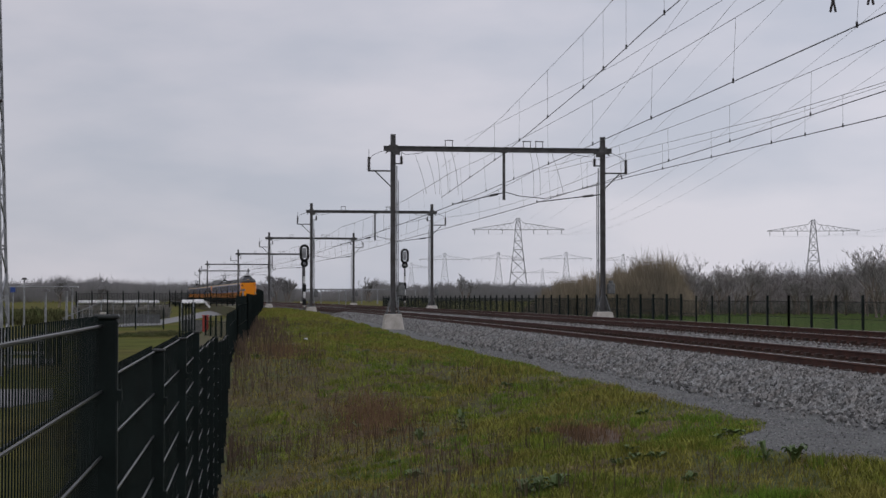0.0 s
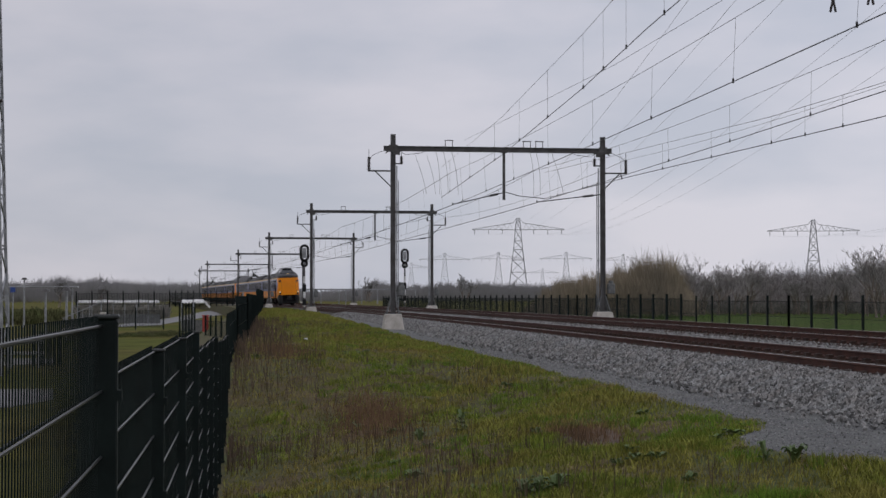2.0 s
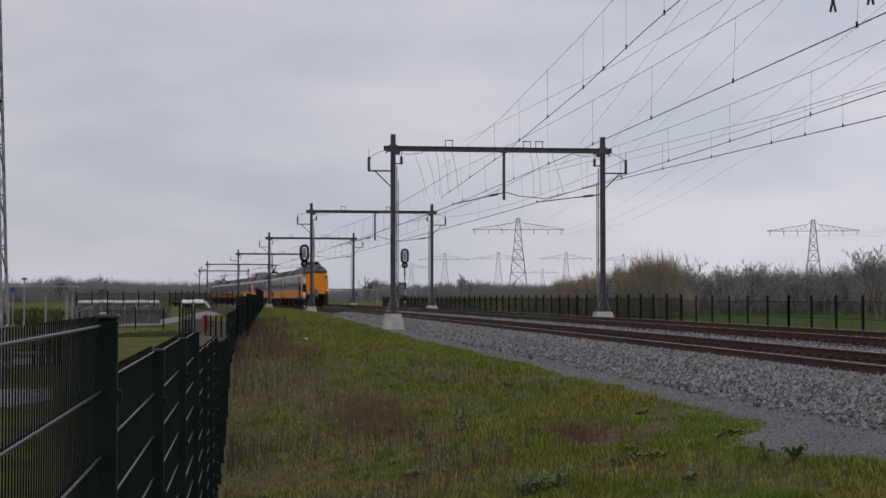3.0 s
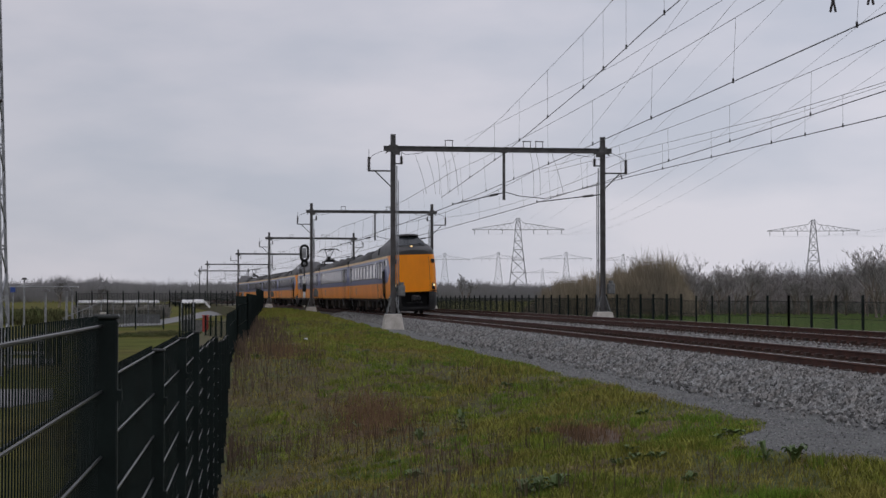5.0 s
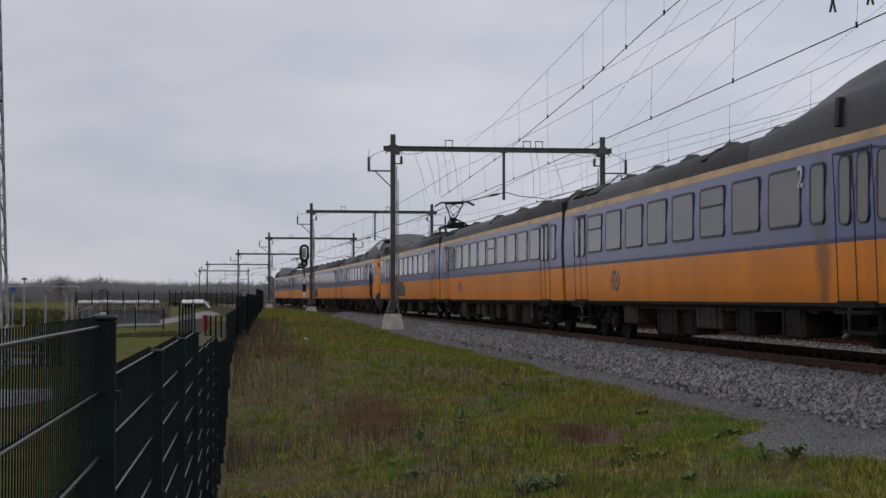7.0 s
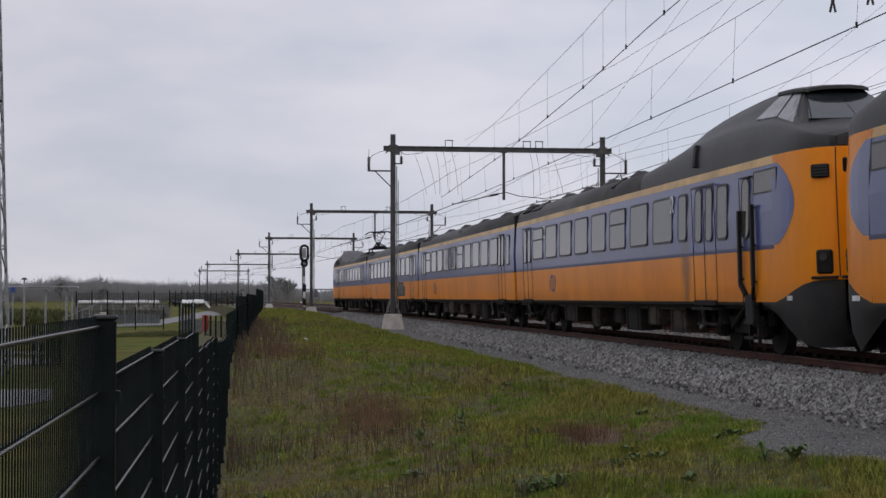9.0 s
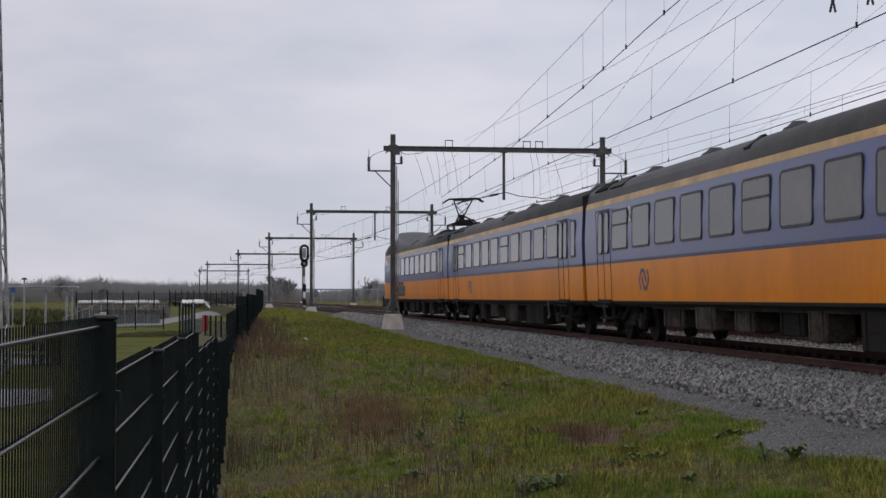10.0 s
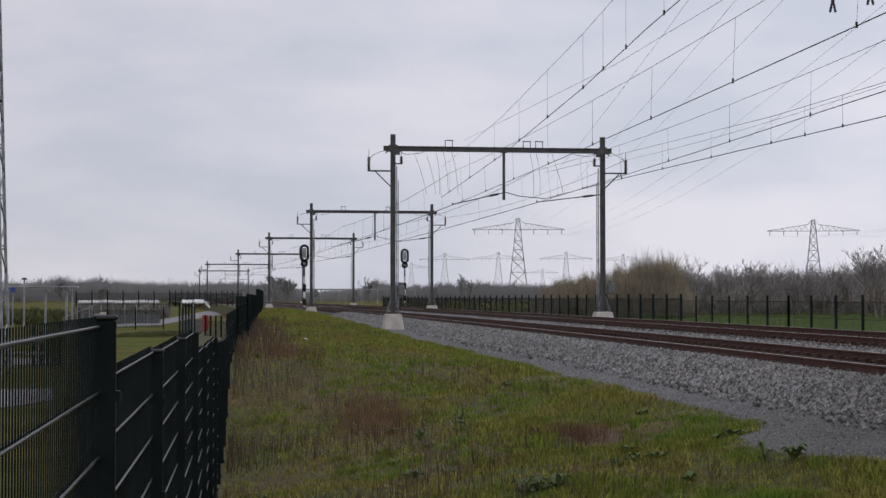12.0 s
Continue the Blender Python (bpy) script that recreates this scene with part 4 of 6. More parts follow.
        bm = bmesh.new()
        corner = [bm.verts.new((sx * 0.82, -0.005 + 0.1 * k, 0.75 - 0.35 * k)) for k in (0, 1)] + [bm.verts.new((sx * x, 0.09, 0.42)) for x in (0.55,)] + [bm.verts.new((sx * 0.72, 0.03, 0.54))]
        bm.faces.new(corner if sx > 0 else corner[::-1])
        part("skirt_corner", bm, M_SKIRT, car)
    nose_sheet("skirt_lip", [(-0.84, -0.005), (-0.4, -0.04), (0, -0.05), (0.4, -0.04), (0.84, -0.005)], [(0.46, 0.09, 1), (0.36, 0.09, 1), (0.24, 0.17, 0.94), (0.24, 0.7, 0.9)], M_SKIRT, car, mirror=False)
    bm = bmesh.new()
    box(bm, (0, 0.75, 0.82), (1.9, 0.06, 1.2))
    box(bm, (0, 0.45, 1.35), (1.6, 0.7, 0.04))
    for sx in (-1, 1):
        box(bm, (sx * 0.82, 0.42, 0.85), (0.04, 0.66, 1.0))
    part("coupler_pocket", bm, M_BLACK, car)
    bm = bmesh.new()
    box(bm, (0, -0.12, 0.98), (0.42, 0.5, 0.36), bevel=0.06)
    bar(bm, (0, 0.1, 0.98), (0, 0.8, 0.98), 0.12, 10)
    bar(bm, (0.02, -0.3, 1.02), (0.02, -0.45, 1.02), 0.11, 12, 0.06)
    box(bm, (0.2, -0.2, 0.98), (0.12, 0.3, 0.22), bevel=0.03)
    bar(bm, (-0.25, -0.2, 0.82), (0.35, -0.2, 0.70), 0.03, 6)
    box(bm, (0, 0.25, 0.72), (0.9, 0.08, 0.10), bevel=0.02)
    part("coupler", bm, M_SKIRT, car, "grey automatic coupler")
    for sx in (-1, 1):
        bm = bmesh.new()
        box(bm, (sx * 1.362, 0.98, 1.07), (0.03, 0.24, 0.08), Matrix.Rotation(radians(sx * 5), 3, "Z"))
        part("number_plate", bm, M_WHITE, car)
    # raised cab: sections along the coach: place, base half width, shoulder (half width, height), top edge (half width, height)
    CAB = [(0.10, 0.84, 0.80, 3.74, 0.60, 3.79), (0.16, 0.96, 0.92, 3.76, 0.70, 3.82), (0.25, 1.07, 1.00, 3.78, 0.78, 3.85), (0.42, 1.17, 1.08, 3.83, 0.84, 3.90),
           (0.65, 1.23, 1.12, 3.89, 0.86, 3.96), (0.95, 1.275, 1.10, 3.96, 0.86, 4.02), (1.25, 1.29, 1.04, 4.04, 0.84, 4.08),
           (2.25, 1.29, 0.97, 4.24, 0.50, 4.74), (2.6, 1.29, 0.96, 4.28, 0.52, 4.81), (3.3, 1.29, 0.95, 4.34, 0.55, 4.85), (4.2, 1.29, 0.95, 4.36, 0.58, 4.83),
           (5.5, 1.29, 0.98, 4.34, 0.60, 4.77), (6.5, 1.29, 1.00, 4.29, 0.62, 4.70), (7.5, 1.29, 1.02, 4.23, 0.64, 4.60), (9.0, 1.29, 1.08, 4.08, 0.66, 4.36), (10.7, 1.29, 1.12, 3.95, 0.66, 4.12)]

    def cab_at(y):
        return [float(np.interp(y, [c[0] for c in CAB], [c[k] for c in CAB])) for k in range(1, 6)]

    def on_cab(sx, y, f):
        """A point on the slanting cab side, f of the way from the shoulder to the top edge."""
        wb, w2, z2, w3, z3 = cab_at(y)
        return Vector((sx * (w2 + (w3 - w2) * f), y, z2 + (z3 - z2) * f))

    def below_cab(sx, y, f):
        """A point on the rounded flank, f of the way from the eaves to the shoulder."""
        wb, w2, z2, w3, z3 = cab_at(y)
        a = f * math.pi / 2
        return Vector((sx * (w2 + (wb - w2) * math.cos(a) ** 0.8), y, 3.56 + (z2 - 3.56) * math.sin(a) ** 0.9))
    verts, faces = [], []
    ring = [("low", f / 5) for f in range(6)] + [("mid", 0.5), ("mid", 1.0)]
    for y, wb, w2, z2, w3, z3 in CAB:
        half = [below_cab(1, y, f) if kind == "low" else on_cab(1, y, f) for kind, f in ring] + [Vector((w3 * 0.5, y, z3 + 0.04))]
        verts += [(-p.x, p.y, p.z) for p in half] + [(0, y, z3 + 0.05)] + [tuple(p) for p in reversed(half)]
    n = 19
    for i in range(len(CAB) - 1):
        for j in range(n - 1):
            q = i * n + j
            faces.append((q, q + 1, q + n + 1, q + n))
    faces.append(tuple(range(n)))
    cab = raw("cab_roof", verts, faces, M_CABROOF, car)
    tagged(cab, "dark grey raised driver's cab")
    for f in cab.data.polygons:
        f.use_smooth = len(f.vertices) == 4 and not (1.2 < f.center.y < 2.3 and f.center.z > 4.2)

    def patch(name, quad, mat, parent, lift=0.014):
        vs = [Vector(q) for q in quad]
        nrm = (vs[1] - vs[0]).cross(vs[3] - vs[0]).normalized()
        mid = sum(vs, Vector()) / 4
        if nrm.dot(mid - Vector((0, mid.y + 1.0, 3.4))) < 0:
            nrm = -nrm
        return raw(name, [tuple(v + nrm * lift) for v in vs] + [tuple(v - nrm * 0.03) for v in vs],
                   [(0, 1, 2, 3), (0, 4, 5, 1), (1, 5, 6, 2), (2, 6, 7, 3), (3, 7, 4, 0)], mat, parent)
    for xa, xb in ((-0.97, 0.03), (0.05, 0.97)):
        quad = [(xa * 0.83, 1.30, 4.125), (xb * 0.83, 1.30, 4.125), (xb * 0.51, 2.17, 4.715), (xa * 0.51, 2.17, 4.715)]
        pane = patch("windscreen", quad, M_CABGLASS, cab, 0.035)
    bm = bmesh.new()
    bar(bm, (0.1, 1.2, 4.16), (0.62, 1.36, 4.26), 0.02, 5)
    bar(bm, (0.02, 1.16, 4.08), (0.1, 1.2, 4.17), 0.03, 5)
    part("wiper", bm, M_BLACK, pane)
    bm = bmesh.new()
    rows = []
    for y, w, z in ((1.93, 0.54, 4.80), (2.05, 0.58, 4.83), (2.6, 0.62, 4.88), (3.2, 0.62, 4.91), (3.6, 0.5, 4.90)):
        rows.append([[bm.verts.new((x * w, y + 0.07 * abs(x) ** 3, z - 0.05 * abs(x) ** 4 - d)) for x in (-1, -0.8, -0.4, 0, 0.4, 0.8, 1)] for d in (0, 0.055)])
    for a, b in zip(rows, rows[1:]):
        for k in range(6):
            bm.faces.new((a[0][k], a[0][k + 1], b[0][k + 1], b[0][k]))
            bm.faces.new((a[1][k], b[1][k], b[1][k + 1], a[1][k + 1]))
        for k in (0, 6):
            bm.faces.new((a[0][k], b[0][k], b[1][k], a[1][k]))
    for k in range(6):
        bm.faces.new((rows[0][0][k], rows[0][1][k], rows[0][1][k + 1], rows[0][0][k + 1]))
    part("visor", bm, M_CABROOF, cab)
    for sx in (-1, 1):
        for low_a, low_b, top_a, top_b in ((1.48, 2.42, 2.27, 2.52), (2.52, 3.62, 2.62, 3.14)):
            # pale colour stands for sky showing through from the other side
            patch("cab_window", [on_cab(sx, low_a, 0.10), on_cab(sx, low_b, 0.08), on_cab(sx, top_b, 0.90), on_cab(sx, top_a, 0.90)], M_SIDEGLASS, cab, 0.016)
    bm = bmesh.new()
    bmesh.ops.create_cone(bm, cap_ends=True, segments=18, radius1=0.14, radius2=0.115, depth=0.22, matrix=pose(0, 1.02, 4.07, 90))
    top = part("top_headlight", bm, M_BLACK, cab)
    bm = bmesh.new()
    bmesh.ops.create_cone(bm, cap_ends=True, segments=18, radius1=0.07, radius2=0.066, depth=0.03, matrix=pose(0, 0.905, 4.07, 90))
    part("lens", bm, M_LAMP if seed == 1 else M_LENS, top)
    bm = bmesh.new()
    box(bm, (0, 0.09, 3.655), (1.60, 0.03, 0.16), bevel=0.006)
    part("nose_hatch", bm, M_CABROOF, cab)
    for sx in (-1, 1):
        f0, f1, wide = (0.12, 0.62, 0.16) if ladder else (0.10, 0.85, 0.42)
        patch("cab_vent", [below_cab(sx, 6.20, f0), below_cab(sx, 6.20 + wide, f0), below_cab(sx, 6.34 + wide, f1), below_cab(sx, 6.34, f1)], M_BLACK, cab, 0.075)
        if not ladder:
            for ya, yb in ((2.75, 3.95), (4.15, 5.45)):
                panel = patch("louvre", [below_cab(sx, ya, 0.06), below_cab(sx, yb, 0.06), below_cab(sx, yb, 0.44), below_cab(sx, ya + 0.12, 0.44)], M_BLACK, cab, 0.04)
                for k in range(6 if ya > 4 else 0):
                    y = ya + 0.15 + k * 0.2
                    bm = bmesh.new()
                    beam(bm, below_cab(sx, y, 0.09) + Vector((sx * 0.045, 0, 0)), below_cab(sx, y, 0.41) + Vector((sx * 0.045, 0, 0.02)), 0.03, 0.05)
                    part("slat", bm, M_SKIRT, panel)
    roof = add_roof(car, 9.2, y1)
    for y in ((12.6, 15.6, 18.6, 21.6, 24.4) if not pantograph else (12.6, 15.4, 18.2)):
        add_vent(roof, y)
    add_ends(car, (length - 0.24,))
    add_roof_end(roof, length, not pantograph)
    if way < 0:
        add_bellows(car, length)
    # openings
    add_window(car, 2.05 if ladder else 2.3, 3.14, 1.22, 0.42, 0.03, 0.03)
    if ladder:
        add_window(car, 3.06, 2.72, 0.44, 1.12, 0.18, 0.04)
        add_window(car, 4.44, 2.72, 0.66, 1.08, 0.15, 0.05)
        add_door(car, 5.64, 1.5)
        add_window(car, 7.13, 2.74, 0.64, 1.0, 0.15, 0.05)
    else:
        add_window(car, 4.55, 2.72, 0.62, 1.08, 0.15, 0.05)
        add_door(car, 5.9, 1.45)
    for i in range(8):
        add_window(car, (8.66 if ladder else 8.37) + 2.04 * i, 2.75, 1.58, 1.0, bar_at=0.12 if i in ((2, 7) if ladder else (0,)) else 0)
    add_door(car, length - 2.3, 1.5)
    if way < 0:
        add_class_number(car, 9.39, 2.98)
        add_class_number(car, 21.65, 2.98)
    else:
        add_class_number(car, 7.87, 2.98)
        if seed == 4:
            add_class_number(car, 21.90, 2.98)
    add_ring_mark(car, 10.48 if way < 0 else length - 6.26, 1.50)
    add_underfloor(car, 1.8, length - 0.2, seed + 40)
    add_bogie(car, 4.4)
    add_bogie(car, length - 3.6)
    if pantograph:
        yb = length - 4.3
        bm = bmesh.new()
        for dx in (-0.55, 0.55):
            box(bm, (dx, yb, 4.47), (0.08, 2.3, 0.08))
        for dy in (-0.95, 0.0, 0.95):
            box(bm, (0, yb + dy, 4.47), (1.2, 0.08, 0.08))
        box(bm, (0, yb + 0.45, 4.56), (0.7, 0.6, 0.2), bevel=0.04)
        bar(bm, (-0.3, yb + 0.2, 4.60), (-0.3, yb + 1.1, 4.60), 0.06, 8)
        bar(bm, (0.3, yb + 0.2, 4.60), (0.3, yb + 1.1, 4.60), 0.06, 8)
        base = part("pantograph_base", bm, M_BLACK, roof)
        for dy in (-0.95, 0.95):
            for dx in (-0.55, 0.55):
                bm = bmesh.new()
                bar(bm, (dx, yb + dy, 3.95), (dx, yb + dy, 4.44), 0.05, 8)
                for k in range(4):
                    bar(bm, (dx, yb + dy, 4.12 + 0.08 * k), (dx, yb + dy, 4.15 + 0.08 * k), 0.10, 8, 0.06)
                part("insulator", bm, M_INSUL, base)
        bm = bmesh.new()
        box(bm, (0, yb - 2.3, 4.2), (1.3, 1.6, 0.2), bevel=0.05)
        part("roof_equipment", bm, M_BLACK, roof)
        bm = bmesh.new()
        bar(bm, (-0.16, yb - 0.35, 4.86), (0.16, yb - 0.35, 4.86), 0.09, 8)
        box(bm, (0, yb - 0.3, 4.74), (0.22, 0.3, 0.24), bevel=0.03)
        for sx in (-1, 1):
            bar(bm, (sx * 0.45, yb + 0.85, 4.52), (sx * 0.12, yb - 0.35, 4.86), 0.045, 6)
            bar(bm, (sx * 0.10, yb - 0.35, 4.86), (sx * 0.42, yb + 0.30, 5.58), 0.030, 6)
            bar(bm, (sx * 0.13, yb - 0.30, 4.95), (-sx * 0.30, yb + 0.15, 5.32), 0.018, 5)
            bar(bm, (-sx * 0.30, yb + 0.15, 5.32), (sx * 0.05, yb + 0.30, 5.58), 0.018, 5)
        bar(bm, (-0.42, yb + 0.30, 5.58), (0.42, yb + 0.30, 5.58), 0.03, 6)
        part("pantograph_arm", bm, M_BLACK, base)
        bm = bmesh.new()
        for dy in (-0.18, 0.18):
            pts = [(-0.92, 5.47), (-0.64, 5.65), (0.64, 5.65), (0.92, 5.47)]
            for (xa, za), (xb, zb) in zip(pts, pts[1:]):
                bar(bm, (xa, yb + 0.30 + dy, za), (xb, yb + 0.30 + dy, zb), 0.032, 6)
        for sx in (-0.4, 0.4):
            box(bm, (sx, yb + 0.30, 5.62), (0.06, 0.42, 0.08))
        part("pantograph_head", bm, M_BLACK, base)
    return car


LC, LM = 27.05, 26.5
# coaches from the front: kind, length, way (1: cab leads, -1: cab trails), seed, pantograph, place of its front end behind the train's front
CONSIST = [("cab", LC, 1, 1, False, 0.0), ("mid", LM, 1, 2, False, LC), ("cab", LC, -1, 3, True, LC + LM),
           ("cab", LC, 1, 4, False, 81.55), ("mid", LM, 1, 5, False, 108.6), ("mid", LM, 1, 6, False, 135.1), ("cab", LC, -1, 7, True, 161.6)]


def nose_s(t):
    """Place of the train's front along the line."""
    return 35.4 - 36.88 * (t - 6.5) - 0.27 * max(0, 5 - t) ** 2


def build_train():
    made = []
    for kind, length, way, seed, pan, at in CONSIST:
        car = build_cab_coach(length, seed, pan, way) if kind == "cab" else build_coach(length, seed)
        car.scale.z = 0.957
        made.append((car, at, length, way))
    return made


def coach_pose(s_front, length, way):
    """Pose of a coach whose front end lies at s_front: it rides on the line at its two bogies."""
    a, b = s_front + 4.0, s_front + length - 4.0
    pa, pb = Vector((NEAR + dev(a), a, 0)), Vector((NEAR + dev(b), b, 0))
    turn = math.degrees(math.atan2(-(pb.x - pa.x), pb.y - pa.y))
    d = (pb - pa).normalized()
    p = pa - d * 4.0 if way > 0 else pa + d * (length - 4.0)
    m = pose(p.x, p.y, bed_z(NEAR), 0, 0, turn) @ pose(0, 0, 0, 0, -CANT, 0)
    return m if way > 0 else m @ pose(0, 0, 0, 0, 0, 180)


# small unevenness of the run at each half second, in metres
UNEVEN = {10: -0.4, 11: 0.3, 12: -0.2, 13: 0.2, 14: -0.5, 15: -0.5, 16: -0.5, 17: -0.55, 18: -0.6, 19: 0.15, 20: -0.6, 21: 0.2, 22: -0.6, 23: -0.2}


def motions():
    for car, at, length, way in TRAIN:
        walk(car, [(0.5 * i, coach_pose(nose_s(0.5 * i) + at + UNEVEN.get(i, 0.0), length, way)) for i in range(25)])


# ---- put the railway together ----
build_ground()
build_track(NEAR, "rusty railway track on concrete sleepers beside the gravel path")
build_track(FAR, "second rusty railway track on concrete sleepers")
for i, (s, l, r, t) in enumerate(GANTRIES):
    build_gantry(s, l, r, t, "dark steel catenary gantry on pale concrete feet over both tracks" if i < 5 else "wide far catenary gantry over the tracks", near=s < 210, zig=0.2 if i % 2 else -0.2)
build_wires()
build_signal(7.1 + dev(130), 130, 0.0, "black oval railway signal on a banded post by the near track")
build_signal(17.95 + dev(150), 150, 0.3, "black oval railway signal on a banded post beyond the far track")
stones("ballast_shoulder_stones", 66000, shoulder, 0.041, "loose grey angular stones on the ballast shoulder", M_STONE)
stones("ballast_middle_stones", 20000, middle, 0.038, "loose grey angular stones between and beyond the two tracks", M_STONE)
stones("ballast_top_stones", 12000, between, 0.036, "loose rust-stained stones between the rails", M_STONE_RUST)
stones("path_pebbles", 9000, on_path, 0.011, "fine pale pebbles scattered over the service path", M_STONE)
TRAIN = build_train()


# ---- fences ----
def mesh_panel(bm_w, bm_r, a, b, top, low, pitch, rods, r):
    """Vertical wires and horizontal rods of one welded panel between two posts."""
    a, b = Vector(a), Vector(b)
    n = int((b - a).length / pitch)
    d = (b - a).normalized()
    for i in range(n):
        p = a + d * (pitch * (i + 0.5))
        box(bm_w, (p.x, p.y, (top + low) / 2), (r * 2, r * 2, top - low))


def build_near_fence():
    """Dark green welded-mesh fence that steps down the bank."""
    tops = [(2.05, 0.943), (4.55, 0.943), (7.05, 0.768), (9.55, 0.755), (12.05, 0.738), (14.55, 0.553), (17.05, 0.534), (19.55, 0.515), (22.05, 0.40), (24.55, 0.345), (27.05, 0.31), (29.55, 0.30)]
    for k, (s, top) in enumerate(tops):
        x = fence_x(s)
        nxt = tops[k + 1] if k + 1 < len(tops) else None
        g = empty("fence_panel", pose(0, 0, 0), "dark green welded-mesh fence panel with post on the bank", "fence", "fence along the bank")
        low = top - 1.95
        bm = bmesh.new()
        box(bm, (x, s, (top + low - 0.3) / 2 + 0.01), (0.062, 0.042, top - low + 0.3), bevel=0.005)
        for z in range(5):
            box(bm, (x + 0.035, s - 0.01, top - 0.2 - z * 0.4), (0.018, 0.022, 0.03))
        post = part("post", bm, M_FENCE, g)
        bm = bmesh.new()
        box(bm, (x, s, top + 0.017), (0.072, 0.052, 0.014), bevel=0.005)
        part("post_cap", bm, M_CAP, post, "flat plastic post cap")
        if not nxt:
            continue
        s2 = nxt[0]
        t2 = min(nxt[1], top) if k else top
        ptop = t2 + (0.02 if k == 0 else 0.04)
        bm = bmesh.new()
        mesh_panel(bm, None, (x - 0.02, s + 0.02, 0), (fence_x(s2) - 0.02, s2 - 0.02, 0), ptop, ptop - 1.85, 0.037, 0, 0.0017)
        tagged(part("mesh_infill", bm, M_FENCE, g), kind="stuff")
        z = ptop - 0.028
        i = 0
        while z > ptop - 1.85:
            bm = bmesh.new()
            for dx in (-0.008, 0.008):
                bar(bm, (x - 0.02 + dx, s + 0.02, z), (fence_x(s2) - 0.02 + dx, s2 - 0.02, z), 0.0042, 6)
            part("horizontal_rod", bm, M_FENCERAIL, g)
            z -= 0.18
            i += 1


def build_far_fence(line, top, height, label, group, step=2.5, pitch=0.1, r=0.004, post_w=0.07):
    """A straight-panelled mesh fence through the points of a line."""
    pts = [Vector((*p, 0)) for p in line]
    g = empty("mesh_fence", Matrix.Identity(4), label, "fence", group)
    for (a, b), z in zip(zip(pts, pts[1:]), top):
        n = max(1, round((b - a).length / step))
        bm_w = bmesh.new()
        for i in range(n + 1):
            p = a.lerp(b, i / n)
            bm = bmesh.new()
            box(bm, (p.x, p.y, z - height / 2), (post_w, post_w, height + 0.3))
            part("post", bm, M_FENCE, g)
            if i < n:
                q = a.lerp(b, (i + 1) / n)
                mesh_panel(bm_w, None, p, q, z - 0.06, z - height + 0.05, pitch, 0, r)
                for zz in (0.1, 0.7, 1.3, height - 0.1):
                    beam(bm_w, (p.x, p.y, z - zz), (q.x, q.y, z - zz), 0.012, 0.018)
        tagged(part("wire_mesh", bm_w, M_FENCE, g), kind="stuff")
    return g


build_near_fence()
RIGHT = [(22.0 + dev(s), s) for s in (38.2, 60.7, 75.7)]
build_far_fence(RIGHT, [0.94, 0.94], 1.95, "dark mesh fence between the far track and the meadow", "fence beyond the tracks", pitch=0.1, r=0.0035, post_w=0.075)
RIGHT = [(22.0 + dev(s), s) for s in (75.7, 98.2, 120.7, 145.7, 170.7, 195.7)]
build_far_fence(RIGHT, [1.03] * 5, 2.0, "dense dark mesh fence between the far track and the meadow", "fence beyond the tracks", pitch=0.1, r=0.0055, post_w=0.1)
build_far_fence([(0.12, 32), (0.40, 45), (0.90, 60), (1.47, 80)], [0.55, 0.9, 1.0], 2.3, "dark mesh fence at the foot of the bank", "fence along the bank", pitch=0.08, r=0.004)
build_far_fence([(1.47, 80), (2.18, 105), (2.6, 120), (4.1, 165)], [1.0, 1.42, 1.5], 2.0, "dark mesh fence rising with the bank", "fence along the bank", pitch=0.09, r=0.006, post_w=0.07)


# ---- the yard beyond the fence ----
def yard_point(px, d):
    """Sideways place of something d metres along the line."""
    return math.tan(radians(7.794) + math.atan((px - 784) / 2850)) * d


build_far_fence([(yard_point(60, 62), 62), (yard_point(108, 62), 62)], [-0.2], 1.5, "short dark fence by the shrubs in the yard", "fences in the yard", pitch=0.05, r=0.012)
build_far_fence([(yard_point(135, 150), 150), (yard_point(300, 150), 150), (yard_point(430, 165), 165)], [1.45, 1.5], 1.2, "dark barred fence along the far road", "fences in the yard", step=1.3, pitch=0.14, r=0.017, post_w=0.1)
build_far_fence([(yard_point(140, 130), 130), (yard_point(290, 130), 130)], [0.05], 1.5, "dark mesh fence before the parked vehicles", "fences in the yard", step=2.2, pitch=0.12, r=0.014, post_w=0.1)
build_far_fence([(yard_point(318, 78), 78), (yard_point(345, 84), 84)], [0.6], 2.0, "see-through dark fence by the road", "fences in the yard", step=1.2, pitch=0.12, r=0.0025)
build_far_fence([(yard_point(364, 66), 66), (yard_point(402, 62), 62)], [0.15], 1.4, "leaning mesh fence panels at the yard corner", "fences in the yard", step=1.0, pitch=0.08, r=0.003)


def flat_patch(name, near_edge, far_edge, z, mat, label, category):
    """A level sheet between two edges, given as (bearing number, distance) along the line."""
    vs = [(yard_point(a, b), b, z) for a, b in near_edge] + [(yard_point(a, b), b, z) for a, b in far_edge]
    n = len(near_edge)
    return tagged(raw(name, vs, [(i, i + 1, n + i + 1, n + i) for i in range(n - 1)], mat), label, category, kind="structure")


